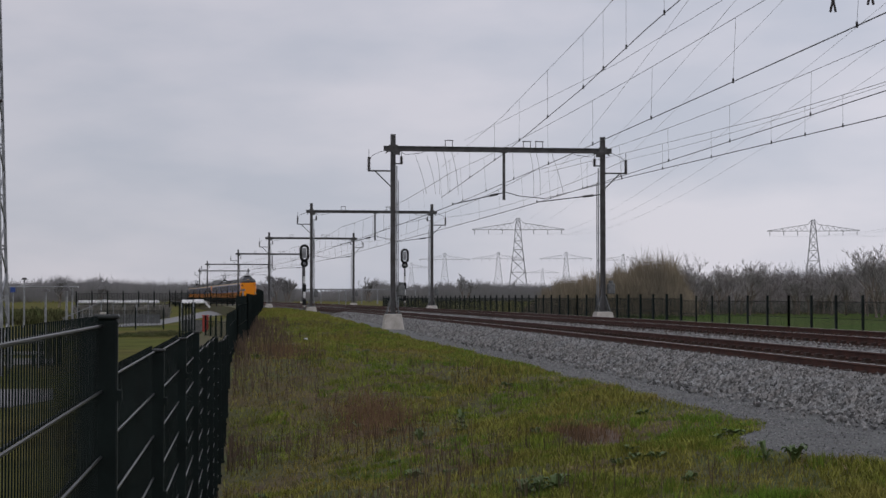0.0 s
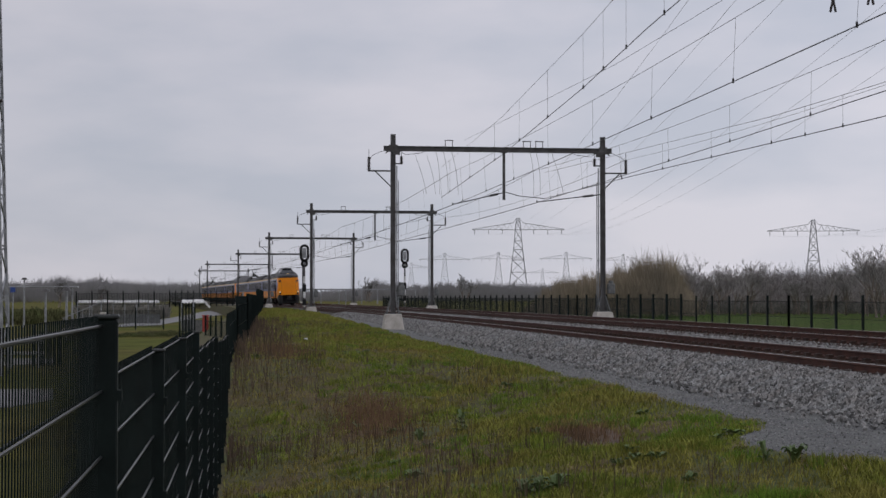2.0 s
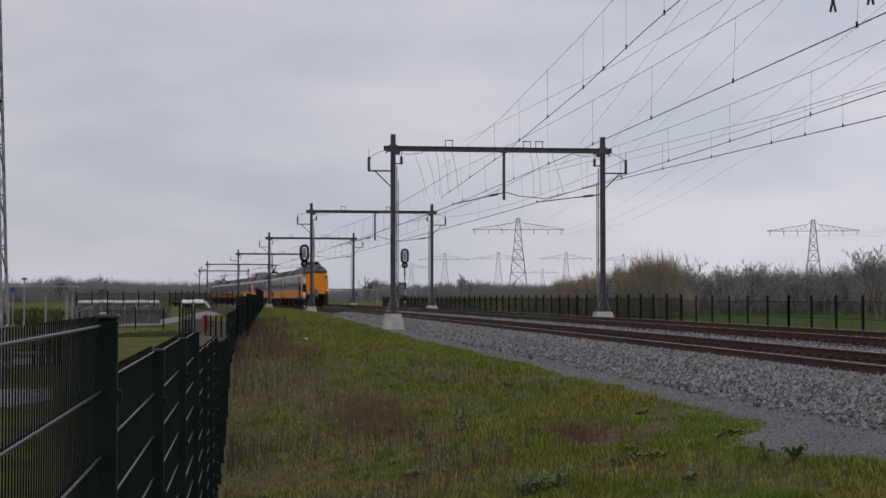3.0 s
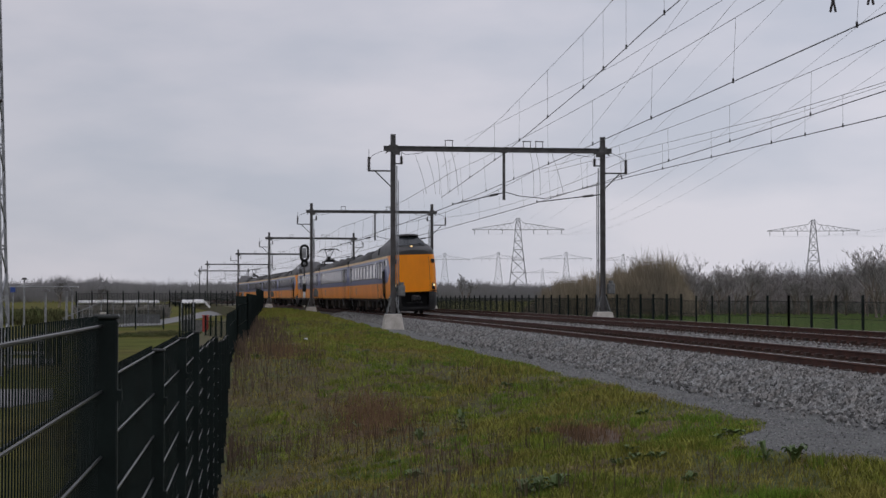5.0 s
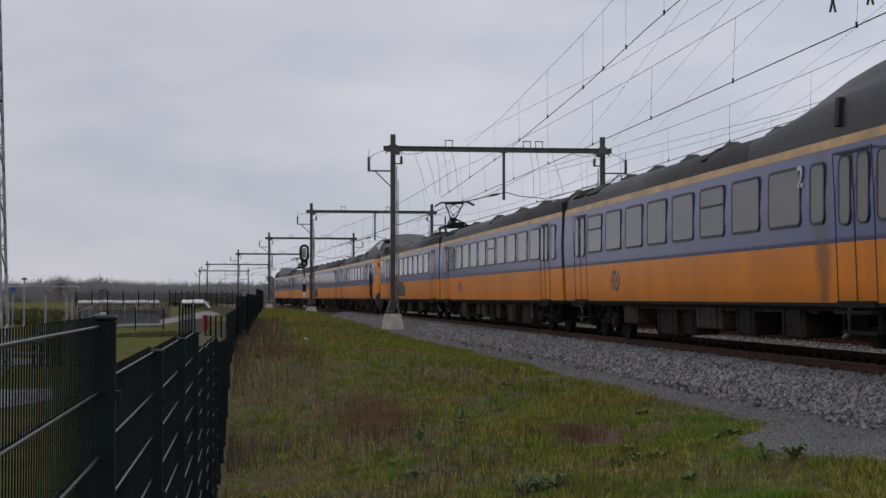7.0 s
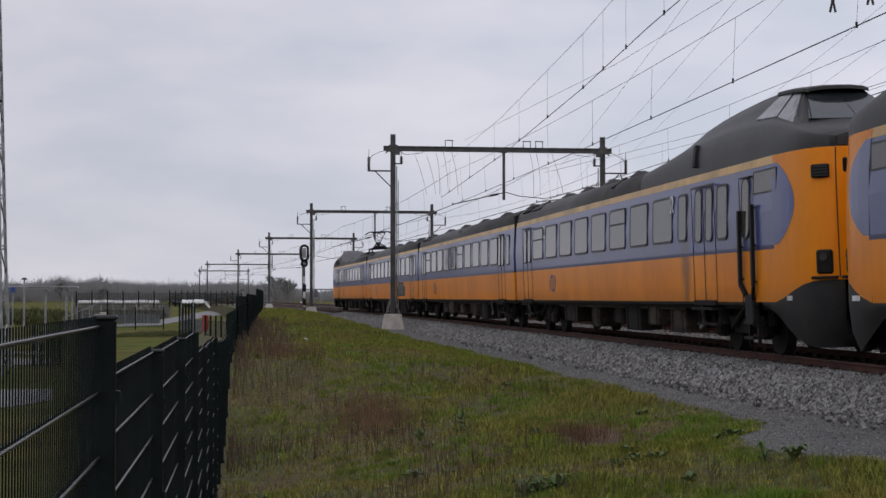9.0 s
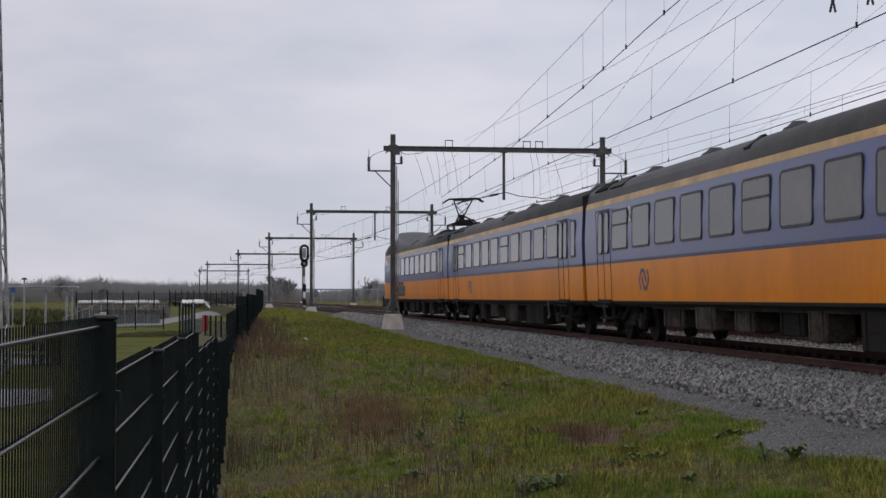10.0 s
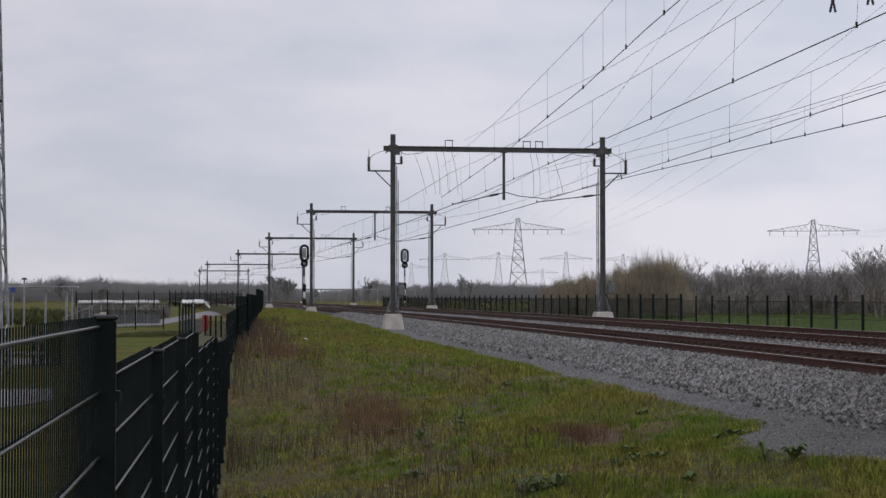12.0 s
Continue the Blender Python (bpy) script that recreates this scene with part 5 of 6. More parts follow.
flat_patch("road", [(196, 140), (280, 149), (316, 171), (372, 216), (430, 285)], [(200, 150), (256, 170), (304, 204), (345, 262), (430, 537)], -1.53, M_ROAD,
           "pale grey asphalt road curving through the yard", "road")
flat_patch("pavement", [(-60, 38), (20, 38.5), (95, 41)], [(-60, 46), (20, 46), (95, 46)], -1.53, M_ROAD, "pale paved strip beside the bank fence", "pavement")
flat_patch("yard_path", [(-60, 62), (20, 62), (95, 64)], [(-60, 69), (20, 69), (95, 69)], -1.53, M_ROAD, "narrow pale path across the yard", "path")
g = empty("far_portal", pose(0, 620, -1.56), "long low grey portal frame far behind the tracks", "portal frame")
bm = bmesh.new()
beam(bm, (yard_point(520, 620), 0, 5.6), (yard_point(738, 620), 0, 5.6), 0.4, 0.5)
part("beam", bm, M_GALV, g)
for px in (553, 568, 600, 612, 640, 668, 700, 735):
    bm = bmesh.new()
    bar(bm, (yard_point(px, 620), 0, 0), (yard_point(px, 620), 0, 5.6), 0.22, 6)
    part("post", bm, M_GALV, g)


def build_shelter(pa, pb, d, z, label, slope=0.0):
    """A long low shelter with a white roof edge in sections on thin posts."""
    x0, x1 = yard_point(pa, d), yard_point(pb, d)
    g = empty("shelter", pose(0, d, -1.56), label, "shelter", "low shelters")
    n = max(2, round((x1 - x0) / 1.1))
    for i in range(n):
        a, b = x0 + (x1 - x0) * i / n, x0 + (x1 - x0) * (i + 1) / n
        bm = bmesh.new()
        box(bm, ((a + b) / 2, 0, z + 1.52 + 0.02 * (i % 3)), (b - a - 0.05, 0.42, 0.12), Matrix.Rotation(radians(38), 3, "X"), 0.03)
        part("roof_section", bm, M_CARWHITE, g)
        bm = bmesh.new()
        bar(bm, (a + 0.05, -0.8, 0), (a + 0.05, -0.8, z + 1.5), 0.05, 6)
        part("post", bm, M_GALV, g)
    if slope:
        bm = bmesh.new()
        beam(bm, (x1, 0, z + 1.56), (x1 + slope, 0, z + 1.1), 0.5, 0.14)
        part("end_slope", bm, M_CARWHITE, g)
    bm = bmesh.new()
    box(bm, ((x0 + x1) / 2, 0.9, 0.45), (x1 - x0, 0.08, 0.9))
    part("back_wall", bm, M_GREYBOX, g)
    return g


build_shelter(138, 283, 160, 0.62, "long low shelter with white roof edge behind dark fences")
build_shelter(321, 362, 120, 0.72, "short white-roofed shelter beside the yard road", 0.4)
bm = bmesh.new()
box(bm, (0, 0, 0.5), (0.36, 0.4, 1.0), bevel=0.04)
box(bm, (0, 0, 1.03), (0.42, 0.46, 0.08), bevel=0.03)
bin_ = tagged(part("waste_bin", bm, M_RED), "red waste bin standing by the yard fence", "bin")
bin_.location = (yard_point(364, 118), 118, -1.55)
bin_.scale = (1.25, 1.25, 1.2)


def build_lattice_tower():
    """Tapered galvanised lattice mast, mostly outside the view."""
    d = 55
    g = empty("lattice_tower", pose(yard_point(-33, d), d, -1.56), "pale galvanised lattice tower standing in the yard", "tower")
    top, b0, b1 = 16.0, 0.80, 0.36
    w = lambda z: b0 + (b1 - b0) * z / top
    for sx in (-1, 1):
        for sy in (-1, 1):
            bm = bmesh.new()
            beam(bm, (sx * b0, sy * b0, 0), (sx * b1, sy * b1, top), 0.10, 0.10)
            part("leg", bm, M_GALV, g)
    k, z = 0, 0.0
    while z < top - 0.9:
        bm = bmesh.new()
        z2 = z + 0.85
        for s0, s1 in (((-1, -1), (1, -1)), ((1, -1), (1, 1)), ((1, 1), (-1, 1)), ((-1, 1), (-1, -1))):
            a, b = (s0, s1) if k % 2 else (s1, s0)
            bar(bm, (a[0] * w(z), a[1] * w(z), z), (b[0] * w(z2), b[1] * w(z2), z2), 0.028, 5)
        part("brace", bm, M_GALV, g)
        z, k = z2, k + 1
    bm = bmesh.new()
    box(bm, (0.62, -0.62, 9.05), (0.22, 0.22, 0.1), bevel=0.03)
    part("clamp", bm, M_INSUL, g)
    return g


build_lattice_tower()


def build_post_lamp(px, d, h, label):
    g = empty("yard_lamp", pose(yard_point(px, d), d, -1.56), label, "lamp post", "lamp posts in the yard")
    bm = bmesh.new()
    bar(bm, (0, 0, 0), (0, 0, h), 0.09, 8, 0.06)
    part("pole", bm, M_GALV, g)
    bm = bmesh.new()
    bmesh.ops.create_cone(bm, cap_ends=True, segments=12, radius1=0.28, radius2=0.15, depth=0.18, matrix=pose(0, 0, h + 0.05))
    part("head", bm, M_STEEL, g)
    return g


build_post_lamp(81, 110, 3.0, "grey lamp post beside the long canopy")
build_post_lamp(118, 95, 3.0, "grey lamp post with a dark round head")
build_post_lamp(43, 140, 4.1, "thin grey lamp post with a flat head")
build_post_lamp(430, 150, 3.2, "thin pale lamp post by the road")
g = empty("canopy", pose(yard_point(72, 112), 112, -1.56), "long low flat canopy roof on thin posts", "canopy")
bm = bmesh.new()
box(bm, (0, 0, 3.28), (5.0, 1.0, 0.08), bevel=0.02)
part("roof", bm, M_GALV, g)
for k in (-2.1, 2.1):
    bm = bmesh.new()
    bar(bm, (k, 0, 0), (k, 0, 3.2), 0.06, 8)
    part("post", bm, M_GALV, g)
g = empty("parking_sign", pose(yard_point(23, 100), 100, -1.56), "blue square sign on a thin grey post", "sign")
bm = bmesh.new()
bar(bm, (0, 0, 0), (0, 0, 2.9), 0.04, 8)
part("post", bm, M_GALV, g)
bm = bmesh.new()
box(bm, (0, -0.05, 3.02), (0.30, 0.03, 0.30), bevel=0.01)
part("panel", bm, M_SIGN, g, "blue sign panel")
g = empty("guard_rail", pose(yard_point(20, 60), 60, -1.56), "pale steel guard rail in the yard", "guard rail")
for z in (0.55, 0.95):
    bm = bmesh.new()
    box(bm, (0, 0, z), (2.4, 0.05, 0.12), bevel=0.02)
    part("rail", bm, M_GALV, g)
for k in (-1.0, 0, 1.0):
    bm = bmesh.new()
    box(bm, (k, 0.05, 0.5), (0.08, 0.08, 1.0))
    part("post", bm, M_GALV, g)
g = empty("stair_ramp", pose(yard_point(150, 128), 128, -1.56), "grey concrete ramp with handrail behind the fences", "ramp")
bm = bmesh.new()
for k in range(8):
    box(bm, (-1.4 + k * 0.4, 0, 0.08 + k * 0.09), (0.4, 1.5, 0.16 + k * 0.18))
part("steps", bm, M_CONC, g)
bm = bmesh.new()
beam(bm, (-1.6, -0.7, 0.95), (1.5, -0.7, 2.3), 0.06, 0.06)
for k in range(5):
    bar(bm, (-1.5 + k * 0.7, -0.7, 0.1), (-1.5 + k * 0.7, -0.7, 1.0 + k * 0.3), 0.03, 5)
part("handrail", bm, M_GALV, g)


# ---- power pylons ----
def pylon_mesh(mat, h=47.8):
    """Lattice pylon with one wide crossarm; returns the thing at the origin."""
    g = empty("power_pylon", Matrix.Identity(4), "grey lattice power pylon with one wide crossarm", "pylon", "power pylons")
    arm_z = h * 0.866
    w = lambda z: 5.2 * (1 - z / h) ** 1.1 + 0.9 if z < arm_z else 0.9 + (h - z) * 0.12
    levels = [0, 9, 17, 24, 30, 35, arm_z, h - 2, h]
    for sx in (-1, 1):
        for sy in (-1, 1):
            bm = bmesh.new()
            rings = [[bm.verts.new((sx * w(z) + dx, sy * w(z) + dy, z)) for dx, dy in ((-0.14, -0.14), (0.14, -0.14), (0.14, 0.14), (-0.14, 0.14))] for z in levels]
            for a, b in zip(rings, rings[1:]):
                for k in range(4):
                    bm.faces.new((a[k], a[(k + 1) % 4], b[(k + 1) % 4], b[k]))
            bm.faces.new(rings[-1])
            part("leg", bm, mat, g)
    bm = bmesh.new()
    for a, b in zip(levels, levels[1:]):
        for sy in (-1, 1):
            for sx in (-1, 1):
                bar(bm, (sx * w(a), sy * w(a), a), (-sx * w(b), sy * w(b), b), 0.11, 4)
                bar(bm, (sy * w(a), sx * w(a), a), (sy * w(b), -sx * w(b), b), 0.11, 4)
            bar(bm, (-w(b), sy * w(b), b), (w(b), sy * w(b), b), 0.13, 4)
    part("bracing", bm, mat, g)
    for sx in (-1, 1):
        bm = bmesh.new()
        half = 26.5
        for sy in (-1, 1):
            beam(bm, (0, sy * 0.9, arm_z), (sx * half, 0, arm_z), 0.28, 0.28)
            beam(bm, (sx * 3, sy * 0.6, arm_z + 3.9), (sx * half, 0, arm_z + 0.3), 0.24, 0.24)
            n = 7
            for i in range(n):
                xa, xm, xb = 3 + (half - 3) * i / n, 3 + (half - 3) * (i + 0.5) / n, 3 + (half - 3) * (i + 1) / n
                zt = arm_z + 3.9 - 3.6 * (xm - 3) / (half - 3)
                bar(bm, (sx * xa, sy * 0.4, arm_z), (sx * xm, sy * 0.4, zt), 0.09, 4)
                bar(bm, (sx * xm, sy * 0.4, zt), (sx * xb, sy * 0.4, arm_z), 0.09, 4)
        beam(bm, (sx * 3, 0, arm_z + 3.9), (sx * 0.5, 0, h + 0.5), 0.25, 0.25)
        arm = part("crossarm", bm, mat, g)
        for x in (9, 17, 25):
            bm = bmesh.new()
            bar(bm, (sx * x, 0, arm_z), (sx * x, 0, arm_z - 2.6), 0.2, 5)
            part("insulator_string", bm, mat, arm)
    return g


PYLONS = [(917, 386, 910, 1), (1440, 384, 905, 1), (787, 450, 1640, 0), (882, 447, 1600, 0), (1002, 446, 1590, 0), (1103, 449, 1650, 0), (728, 466, 2100, 0), (960, 478, 2500, 0)]
# the farther pylons take the paler, more hazed steel
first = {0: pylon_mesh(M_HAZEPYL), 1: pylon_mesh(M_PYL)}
used = set()
PLACES = []
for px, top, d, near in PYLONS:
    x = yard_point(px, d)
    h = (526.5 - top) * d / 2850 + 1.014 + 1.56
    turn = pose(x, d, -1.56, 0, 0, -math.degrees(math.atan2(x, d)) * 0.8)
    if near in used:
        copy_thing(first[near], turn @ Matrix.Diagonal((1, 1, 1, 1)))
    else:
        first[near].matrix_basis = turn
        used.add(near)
    PLACES.append((x, d, turn))


def line_wire(a, b, sag):
    return tagged(tube("power_line", span(a, b, sag, 14), 0.028, M_HAZEPYL), "thin grey high-voltage line crossing the sky", "power line", "power lines")


x0, d0, m0 = PLACES[0]
x1, d1, m1 = PLACES[1]
for k in (-25, -17, -9, 9, 17, 25):
    line_wire(m0 @ Vector((k, 0, 38.6)), (62 + k * 0.7, 90, 43), 11)
    if abs(k) > 9:
        line_wire(m1 @ Vector((k, 0, 38.6)), (190 + k * 0.7, 120, 42), 11)


# ---- plants ----
BARE = [(5.3, 21.5, 0.5, 1.5)]


def build_bare_soil():
    """Worn patches of soil on the bank."""
    for px, ps, rx, rs in BARE:
        verts, faces = [(px + dev(ps), ps, ground_z(px, ps) + 0.012)], []
        n = 26
        for ring in (0.35, 0.7, 1.0):
            for i in range(n):
                a = 6.283 * i / n
                k = ring * (1 + 0.25 * noise.noise((math.cos(a) * 2, math.sin(a) * 2, ps)))
                x, s = px + rx * k * math.cos(a), ps + rs * k * math.sin(a)
                verts.append((x + dev(s), s, ground_z(x, s) + (0.014 if ring < 1 else -0.01)))
        for i in range(n):
            j = (i + 1) % n
            faces.append((0, 1 + i, 1 + j))
            for r in (0, 1):
                faces.append((1 + r * n + i, 1 + (r + 1) * n + i, 1 + (r + 1) * n + j, 1 + r * n + j))
        tagged(raw("bare_soil", verts, faces, M_SOIL), "worn brown bare soil patch on the grass bank", "soil", kind="structure")


def build_straw():
    """Reddish dry grass standing in a patch."""
    rnd = random.Random(61)
    verts, faces = [], []
    for cx, cs, rx, rs, count in ((2.9, 28, 0.7, 2.6, 3000), (1.6, 40, 0.7, 5, 1800), (5.25, 21.5, 0.5, 1.5, 800)):
        for _ in range(count):
            x, s = rnd.gauss(cx, rx * 0.55), rnd.gauss(cs, rs * 0.5)
            h = rnd.uniform(0.08, 0.28)
            z = ground_z(x, s) - 0.01
            X = x + dev(s)
            w = 0.004
            lx, ly = rnd.uniform(-0.4, 0.4) * h, rnd.uniform(-0.4, 0.4) * h
            b = len(verts)
            verts += [(X - w, s, z), (X + w, s, z), (X + lx, s + ly, z + h)]
            faces.append((b, b + 1, b + 2))
    tagged(raw("straw_patch", verts, faces, M_STRAW), "reddish dry grass standing in patches on the bank", "dry grass", kind="stuff")


def build_grass():
    """Blades over the bank, dense near and coarser far off, joined."""
    rnd = random.Random(5)
    verts, faces = [], []
    for _ in range(250000):
        s = 13 + 150 * rnd.random() ** 2.6
        lo = fence_x(s) - dev(s) + 0.05
        x = lo + (grass_edge(s) + 0.06 - lo) * rnd.random()
        lush = noise.noise((x * 0.55, s * 0.3, 9)) + 0.7 * noise.noise((x * 2.6, s * 1.9, 2)) + 0.07 * (x - 4.2)
        if lush < -0.05 and rnd.random() < 0.55:
            continue
        if any(((x - px) / rx) ** 2 + ((s - ps) / rs) ** 2 < 1 - 0.4 * rnd.random() for px, ps, rx, rs in BARE):
            continue
        k = 1 + 0.016 * s
        h = (0.025 + 0.07 * rnd.random() + 0.08 * max(0, lush)) * (0.8 + 0.2 * k)
        if x > grass_edge(s) - 0.25:
            h *= 0.6
        a = rnd.uniform(0, 6.283)
        w = 0.0048 * k
        z = ground_z(x, s) - 0.01
        lx, ly = rnd.uniform(-0.6, 0.6) * h, rnd.uniform(-0.6, 0.6) * h
        c, sn = math.cos(a) * w, math.sin(a) * w
        X = x + dev(s)
        b = len(verts)
        verts += [(X - c, s - sn, z), (X + c, s + sn, z), (X + lx * 0.4 + c * 0.7, s + ly * 0.4 + sn * 0.7, z + h * 0.6), (X + lx * 0.4 - c * 0.7, s + ly * 0.4 - sn * 0.7, z + h * 0.6), (X + lx, s + ly, z + h)]
        faces += [(b, b + 1, b + 2, b + 3), (b + 3, b + 2, b + 4)]
    tagged(raw("bank_grass", verts, faces, M_BLADE), "short olive and yellow-green grass on the bank", "grass", kind="stuff")
    verts, faces = [], []
    for _ in range(2100):
        s = 14 + 70 * rnd.random() ** 1.8
        lo = fence_x(s) - dev(s) + 0.3
        cx = lo + (grass_edge(s) - 0.15 - lo) * rnd.random() ** 0.6
        if noise.noise((cx * 0.5, s * 0.3, 44)) + 0.06 * (cx - 3.5) < -0.08:
            continue
        if any(((cx - px) / rx) ** 2 + ((s - ps) / rs) ** 2 < 1.1 for px, ps, rx, rs in BARE):
            continue
        rad = rnd.uniform(0.08, 0.26)
        tall = rnd.uniform(0.06, 0.15)
        for _ in range(int(90 * rad / 0.2)):
            a, q = rnd.uniform(0, 6.283), rad * rnd.random() ** 0.7
            x, y = cx + q * math.cos(a), s + q * math.sin(a)
            h = tall * (1.15 - 0.6 * q / rad) * rnd.uniform(0.6, 1.1)
            z = ground_z(x, y) - 0.01
            w = 0.0045 * (1 + 0.016 * s)
            t = rnd.uniform(0, 6.283)
            c, sn = math.cos(t) * w, math.sin(t) * w
            lx, ly = math.cos(a) * h * 0.6 * q / rad, math.sin(a) * h * 0.6 * q / rad
            X = x + dev(y)
            b = len(verts)
            verts += [(X - c, y - sn, z), (X + c, y + sn, z), (X + lx, y + ly, z + h)]
            faces.append((b, b + 1, b + 2))
    tagged(raw("grass_tufts", verts, faces, M_TUFT), "lush green grass tufts scattered over the bank", "grass", kind="stuff")
    verts, faces = [], []
    for _ in range(42000):
        s = 13.5 + 75 * rnd.random() ** 2.2
        lo = fence_x(s) - dev(s) + 0.05
        x = lo + (grass_edge(s) - 0.05 - lo) * rnd.random()
        if any(((x - px) / rx) ** 2 + ((s - ps) / rs) ** 2 < 0.8 for px, ps, rx, rs in BARE) and rnd.random() < 0.7:
            continue
        if noise.noise((x * 0.8, s * 0.5, 71)) + 0.5 * noise.noise((x * 3.1, s * 2.2, 72)) < 0.10:
            continue
        long = rnd.uniform(0.05, 0.16) * (0.85 + 0.015 * s)
        a = rnd.uniform(0, 6.283)
        dx, dy = math.cos(a) * long, math.sin(a) * long
        w = 0.004 * (1 + 0.016 * s)
        z = ground_z(x, s) + rnd.uniform(0.0, 0.05)
        X = x + dev(s)
        b = len(verts)
        verts += [(X + dy / long * w, s - dx / long * w, z), (X - dy / long * w, s + dx / long * w, z), (X + dx, s + dy, z + rnd.uniform(-0.01, 0.06))]
        faces.append((b, b + 1, b + 2))
    tagged(raw("dead_grass", verts, faces, M_LITTER), "flattened straw-coloured dead grass between the green blades", "dead grass", kind="stuff")
    verts, faces = [], []
    for _ in range(8500):
        s = 15 + 80 * rnd.random() ** 1.35
        t = rnd.random() ** 1.8
        lo = fence_x(s) - dev(s) + 0.1
        x = lo + (grass_edge(s) - 0.7 - lo) * t
        if noise.noise((x * 0.45, s * 0.22, 31)) < -0.08 + 0.3 * t:
            continue
        h = rnd.uniform(0.10, 0.48) * (1 - 0.4 * t)
        z = ground_z(x, s) - 0.01
        X = x + dev(s)
        w = 0.003 * (1 + 0.012 * s)
        for j in range(rnd.choice((1, 1, 2))):
            lx, ly = rnd.uniform(-0.16, 0.16) * h, rnd.uniform(-0.16, 0.16) * h
            b = len(verts)
            verts += [(X - w, s, z), (X + w, s, z), (X + lx + w * 0.6, s + ly, z + h), (X + lx - w * 0.6, s + ly, z + h)]
            faces.append((b, b + 1, b + 2, b + 3))
    tagged(raw("dry_stalks", verts, faces, M_STALK), "thin brown dead stalks standing in the grass", "dead stalks", kind="stuff")


def build_weed(x, s, r, leaves, label, h=0.18):
    rnd = random.Random(int(x * 100 + s * 7))
    g = empty("weed_plant", pose(x + dev(s), s, ground_z(x, s)), label, "weed", "weeds on the bank")
    for i in range(leaves):
        a = 6.283 * i / leaves + rnd.uniform(-0.3, 0.3)
        L = r * rnd.uniform(0.7, 1.2)
        hh = h * rnd.uniform(0.4, 1.6)
        d, n = Vector((math.cos(a), math.sin(a), 0)), Vector((-math.sin(a), math.cos(a), 0))
        bm = bmesh.new()
        rows = []
        for t, w in ((0, 0.12), (0.3, 0.55), (0.6, 0.7), (0.85, 0.45), (1.0, 0.05)):
            c = d * (L * t) + Vector((0, 0, hh * math.sin(t * 2.2)))
            rows.append([bm.verts.new(c - n * w * L * 0.45), bm.verts.new(c - Vector((0, 0, 0.015))), bm.verts.new(c + n * w * L * 0.45)])
        for p, q in zip(rows, rows[1:]):
            bm.faces.new((p[0], p[1], q[1], q[0]))
            bm.faces.new((p[1], p[2], q[2], q[1]))
        part("leaf", bm, M_WEED, g)
    return g


def limb(verts, faces, a, b, r0, r1, sides=5):
    d = (b - a).normalized()
    u = d.orthogonal().normalized()
    v = d.cross(u)
    i0 = len(verts)
    for p, r in ((a, r0), (b, r1)):
        for k in range(sides):
            t = 6.283 * k / sides
            verts.append(tuple(p + u * math.cos(t) * r + v * math.sin(t) * r))
    for k in range(sides):
        j = (k + 1) % sides
        faces.append((i0 + k, i0 + j, i0 + sides + j, i0 + sides + k))


def build_bare_tree(seed, height, label, stems=1, mat=None, twig=0.022, spread=0.55, deep=5):
    """A leafless tree: trunk, limbs by forking, and a crown of fine twigs."""
    rnd = random.Random(seed)
    g = empty("bare_tree", Matrix.Identity(4), label, "tree", "bare trees")
    tv, tf, cv, cf = [], [], [], []

    def grow(p, d, length, r, depth):
        q = p + d * length
        if depth <= 1:
            limb(tv, tf, p, q, r, r * 0.7, 6)
        else:
            limb(cv, cf, p, q, max(r, twig * 0.5), max(r * 0.6, twig * 0.35), 3)
        if depth >= deep:
            return
        for _ in range(rnd.choice((2, 3, 3)) if depth else 4):
            side = Vector((rnd.uniform(-1, 1), rnd.uniform(-1, 1), rnd.uniform(-0.15, 0.8))).normalized()
            nd = (d + side * (spread + 0.25 * rnd.random())).normalized()
            start = p + d * length * rnd.uniform(0.45, 1.0)
            grow(start, nd, length * rnd.uniform(0.55, 0.8), r * 0.58, depth + 1)
    for k in range(stems):
        base = Vector((rnd.uniform(-0.5, 0.5), rnd.uniform(-0.5, 0.5), -0.15)) * (1 if stems > 1 else 0.2)
        base.z = -0.15
        grow(base, Vector((rnd.uniform(-0.25, 0.25), rnd.uniform(-0.25, 0.25), 1)).normalized(), height * 0.31, height * 0.018 / math.sqrt(stems), 0)
    raw("trunk", tv, tf, M_BARK, g)
    raw("crown", cv, cf, mat or M_TWIG, g)
    return g


def scatter_trees():
    rnd = random.Random(77)
    kinds = [build_bare_tree(3 + i, 8.6, "leafless grey-brown tree at the edge of the meadow", stems=(1, 2, 3, 2)[i], twig=0.022, deep=6) for i in range(4)]
    spots = []
    for i in range(46):
        px = 1195 + 9.2 * i + rnd.uniform(-6, 6)
        spots.append((rnd.choice(kinds), px, rnd.uniform(215, 250), rnd.uniform(0.75, 1.15)))
    for i in range(30):
        px = 1330 + 9 * i + rnd.uniform(-6, 6)
        spots.append((rnd.choice(kinds), px, rnd.uniform(240, 270), rnd.uniform(0.7, 1.0)))
    for i in range(9):
        spots.append((rnd.choice(kinds), 1535 + 12 * i, rnd.uniform(190, 215), rnd.uniform(1.1, 1.35)))
    done = set()
    for thing, px, d, k in spots:
        m = pose(yard_point(px, d), d, -1.56, 0, 0, rnd.uniform(0, 360))
        if thing in done:
            ob = copy_thing(thing, m)
        else:
            thing.matrix_basis = m
            done.add(thing)
            ob = thing
        ob.scale = (k, k, k)


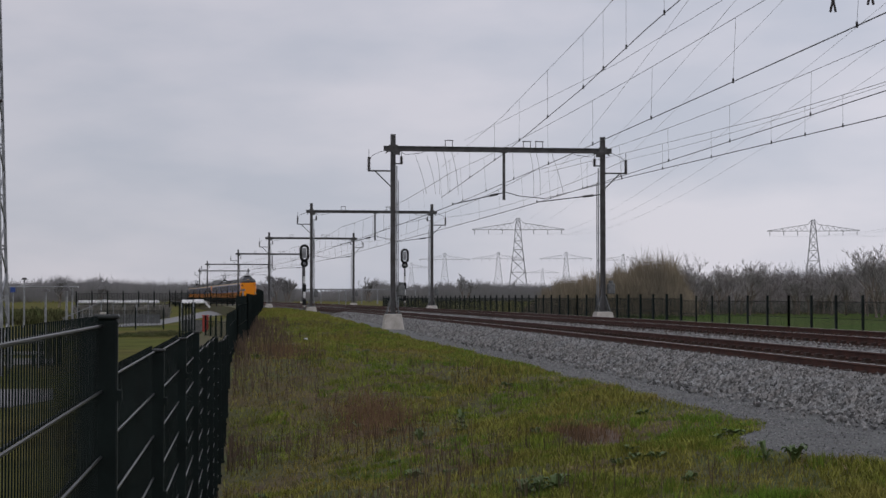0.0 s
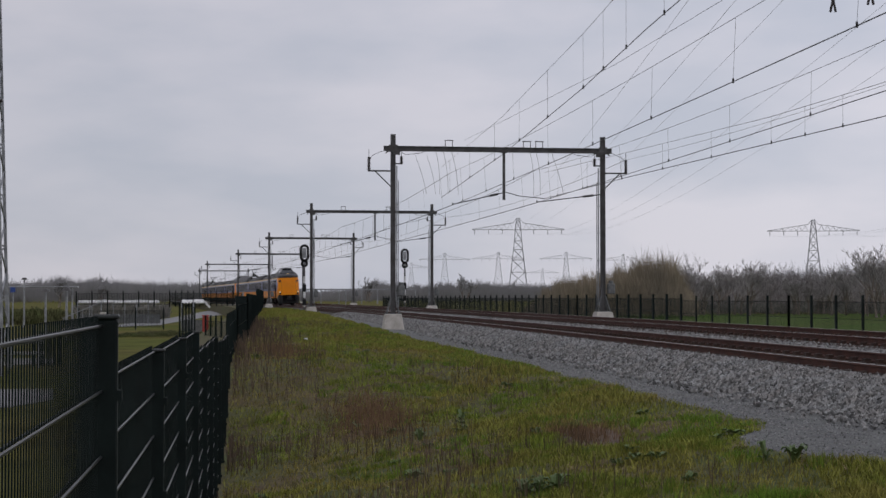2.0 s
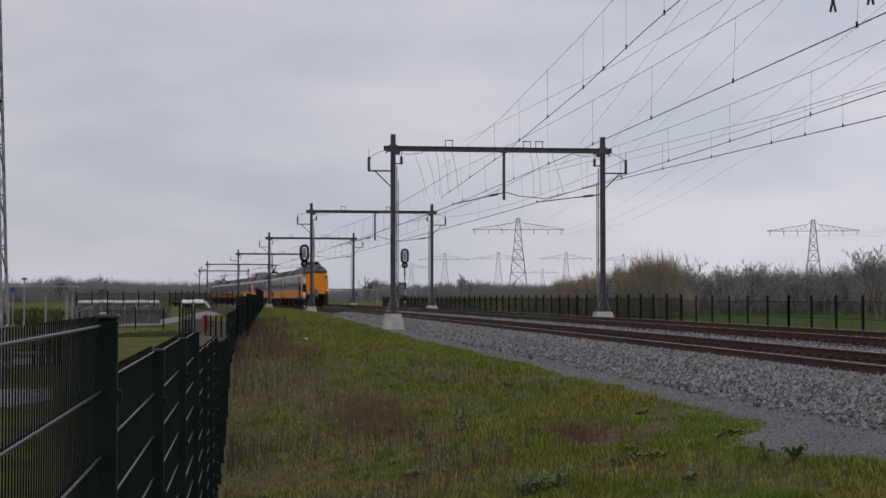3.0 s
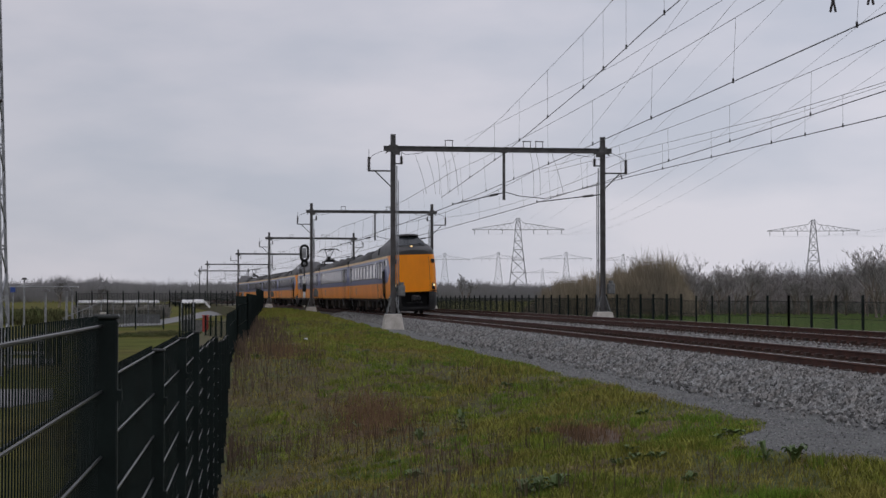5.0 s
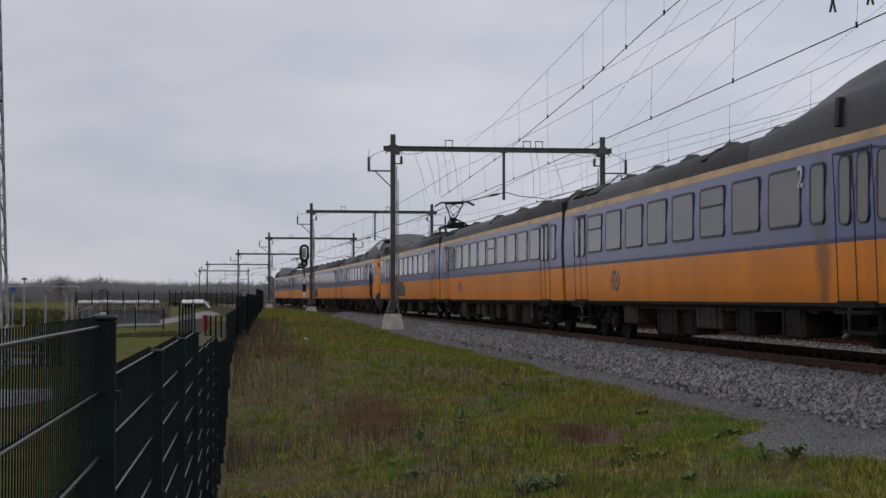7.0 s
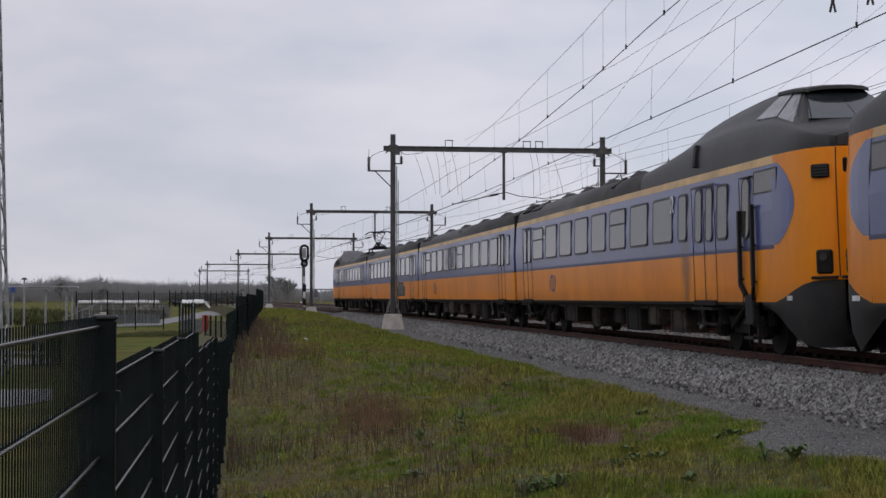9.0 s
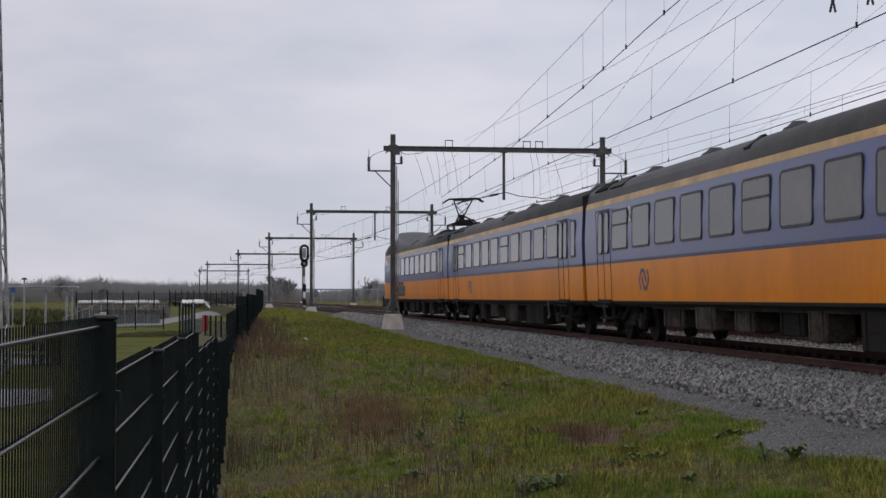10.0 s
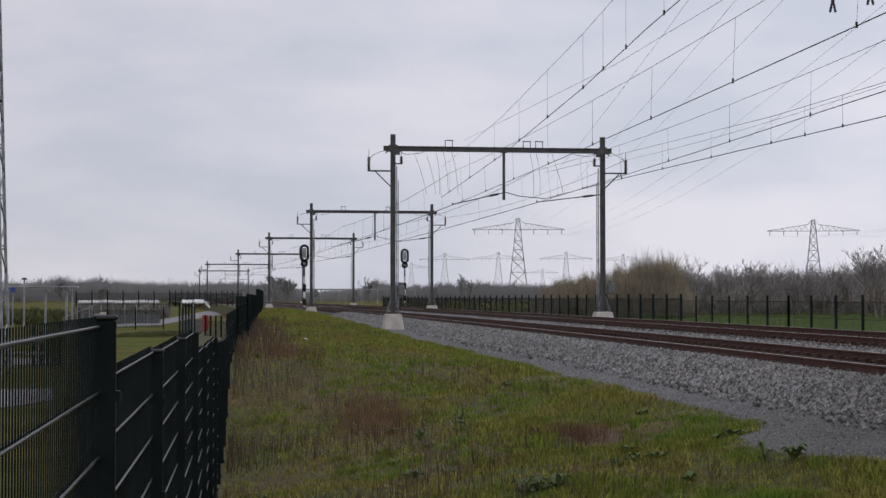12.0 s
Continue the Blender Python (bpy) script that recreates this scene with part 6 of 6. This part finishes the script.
def build_thicket(name, profile, d, depth, count, width, seed, label, mat):
    """Bare brushwood: thin upright rods, fanning out, whose tops follow a profile of (bearing number, height above the ground)."""
    rnd = random.Random(seed)
    verts, faces = [], []
    xs, hs = [q[0] for q in profile], [q[1] for q in profile]
    for _ in range(count):
        px = rnd.uniform(xs[0], xs[-1])
        dd = d + depth * rnd.random()
        top = float(np.interp(px, xs, hs)) * (0.95 + 0.25 * noise.noise((px * 0.07, dd * 0.1, seed)) + 0.38 * noise.noise((px * 0.22, dd * 0.3, seed)))
        h = top * rnd.uniform(0.15, 0.5)
        z = -1.56 + (top - h) * rnd.random() ** 0.7
        x = yard_point(px, dd)
        lean = rnd.gauss(0, 0.33) * h
        w = width * rnd.uniform(0.5, 1.3)
        b = len(verts)
        verts += [(x - w, dd, z), (x + w, dd, z), (x + lean * 0.5 + w * 0.7, dd, z + h * 0.55), (x + lean * 0.5 - w * 0.7, dd, z + h * 0.55), (x + lean, dd + rnd.uniform(-0.3, 0.3), z + h)]
        faces += [(b, b + 1, b + 2, b + 3), (b + 3, b + 2, b + 4)]
    tagged(raw(name, verts, faces, mat), label, "brushwood", kind="stuff")


build_bare_soil()
build_straw()
build_grass()
for x, s, r, n in ((3.85, 16.0, 0.13, 24), (3.5, 15.8, 0.12, 24), (3.66, 15.9, 0.10, 18), (6.2, 15.6, 0.13, 8), (6.0, 15.9, 0.10, 7), (2.6, 27, 0.14, 7), (3.3, 24, 0.13, 7), (4.2, 26, 0.12, 7)):
    build_weed(x, s, r, n, "broad-leaved dark green weed growing on the bank", 0.14)
seedlings = [build_weed(1.5 + 0.6 * i, 19 + 1.3 * i, 0.07 + 0.012 * i, 10 + i % 3, "small dark green weed growing on the bank", 0.05) for i in range(5)]
wr = random.Random(21)
for _ in range(40):
    s = 15.5 + 30 * wr.random() ** 1.5
    x = wr.uniform(0.9, 6.6)
    m = pose(x + dev(s), s, ground_z(x, s), 0, 0, wr.uniform(0, 360))
    copy_thing(wr.choice(seedlings), m).scale = [wr.uniform(0.7, 1.4)] * 3
build_weed(6.22, 15.6, 0.13, 6, "broad leafy dock plant at the edge of the gravel", 0.13)
scatter_trees()
bm = bmesh.new()
bmesh.ops.create_icosphere(bm, subdivisions=2, radius=0.07)
for v in bm.verts:
    v.co *= 1 + 0.35 * noise.noise(v.co * 18)
    v.co.z *= 0.7
scrap = tagged(part("paper_scrap", bm, M_WHITE), "crumpled white paper scrap lying in the grass", "litter")
scrap.location = (2.87 + dev(55), 55, ground_z(2.87, 55) + 0.07)
# far woods get their haze from M_WOODS
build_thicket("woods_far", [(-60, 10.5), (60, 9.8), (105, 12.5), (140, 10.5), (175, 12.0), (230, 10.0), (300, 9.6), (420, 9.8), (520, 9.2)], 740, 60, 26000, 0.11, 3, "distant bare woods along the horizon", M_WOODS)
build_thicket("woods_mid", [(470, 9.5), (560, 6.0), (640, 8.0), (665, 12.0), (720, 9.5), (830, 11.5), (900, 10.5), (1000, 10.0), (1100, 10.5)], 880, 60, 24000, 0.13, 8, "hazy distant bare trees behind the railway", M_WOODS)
build_thicket("yard_scrub", [(128, 1.6), (170, 2.3), (230, 2.0), (300, 1.8)], 190, 14, 9000, 0.035, 21, "grey-brown bare scrub behind the yard fences", M_SCRUB)
build_thicket("yard_shrubs", [(-30, 1.5), (60, 1.7), (132, 1.2)], 150, 8, 6000, 0.04, 23, "low dull green shrubs in the yard", M_HEDGE)
build_thicket("field_hedge", [(206, 0.12), (230, 0.3), (300, 0.42), (370, 0.25)], 104, 7, 6000, 0.016, 24, "low rough green growth on the field before the road", M_HEDGE)
build_thicket("budding_thicket", [(925, 0.9), (955, 2.8), (980, 4.6), (1050, 5.6), (1095, 6.2), (1120, 7.2), (1160, 7.9), (1194, 7.9), (1208, 5.0), (1235, 2.0)], 196, 18, 34000, 0.019, 41, "dense budding olive-brown brushwood beyond the fence", M_BUSH)
build_thicket("bare_thicket", [(1190, 3.0), (1215, 5.0), (1260, 4.6), (1330, 3.8), (1352, 5.2), (1400, 5.6), (1470, 5.0), (1540, 5.4), (1640, 5.8)], 236, 26, 12500, 0.02, 43, "bare grey-brown brushwood along the meadow's far edge", M_TWIG)
build_thicket("undergrowth", [(930, 0.8), (1100, 1.8), (1250, 1.9), (1640, 2.1)], 232, 3, 9000, 0.05, 47, "low grey undergrowth along the meadow's far edge", M_SCRUB)
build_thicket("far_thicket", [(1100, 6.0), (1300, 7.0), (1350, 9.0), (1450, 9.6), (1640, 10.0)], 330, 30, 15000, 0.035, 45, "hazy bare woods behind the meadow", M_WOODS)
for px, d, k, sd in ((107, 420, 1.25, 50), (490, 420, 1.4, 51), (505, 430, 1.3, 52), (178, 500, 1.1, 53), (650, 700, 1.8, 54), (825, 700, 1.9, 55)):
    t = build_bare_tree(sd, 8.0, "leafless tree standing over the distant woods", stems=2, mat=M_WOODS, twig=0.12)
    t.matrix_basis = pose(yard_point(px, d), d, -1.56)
    t.scale = (k, k, k)

motions()
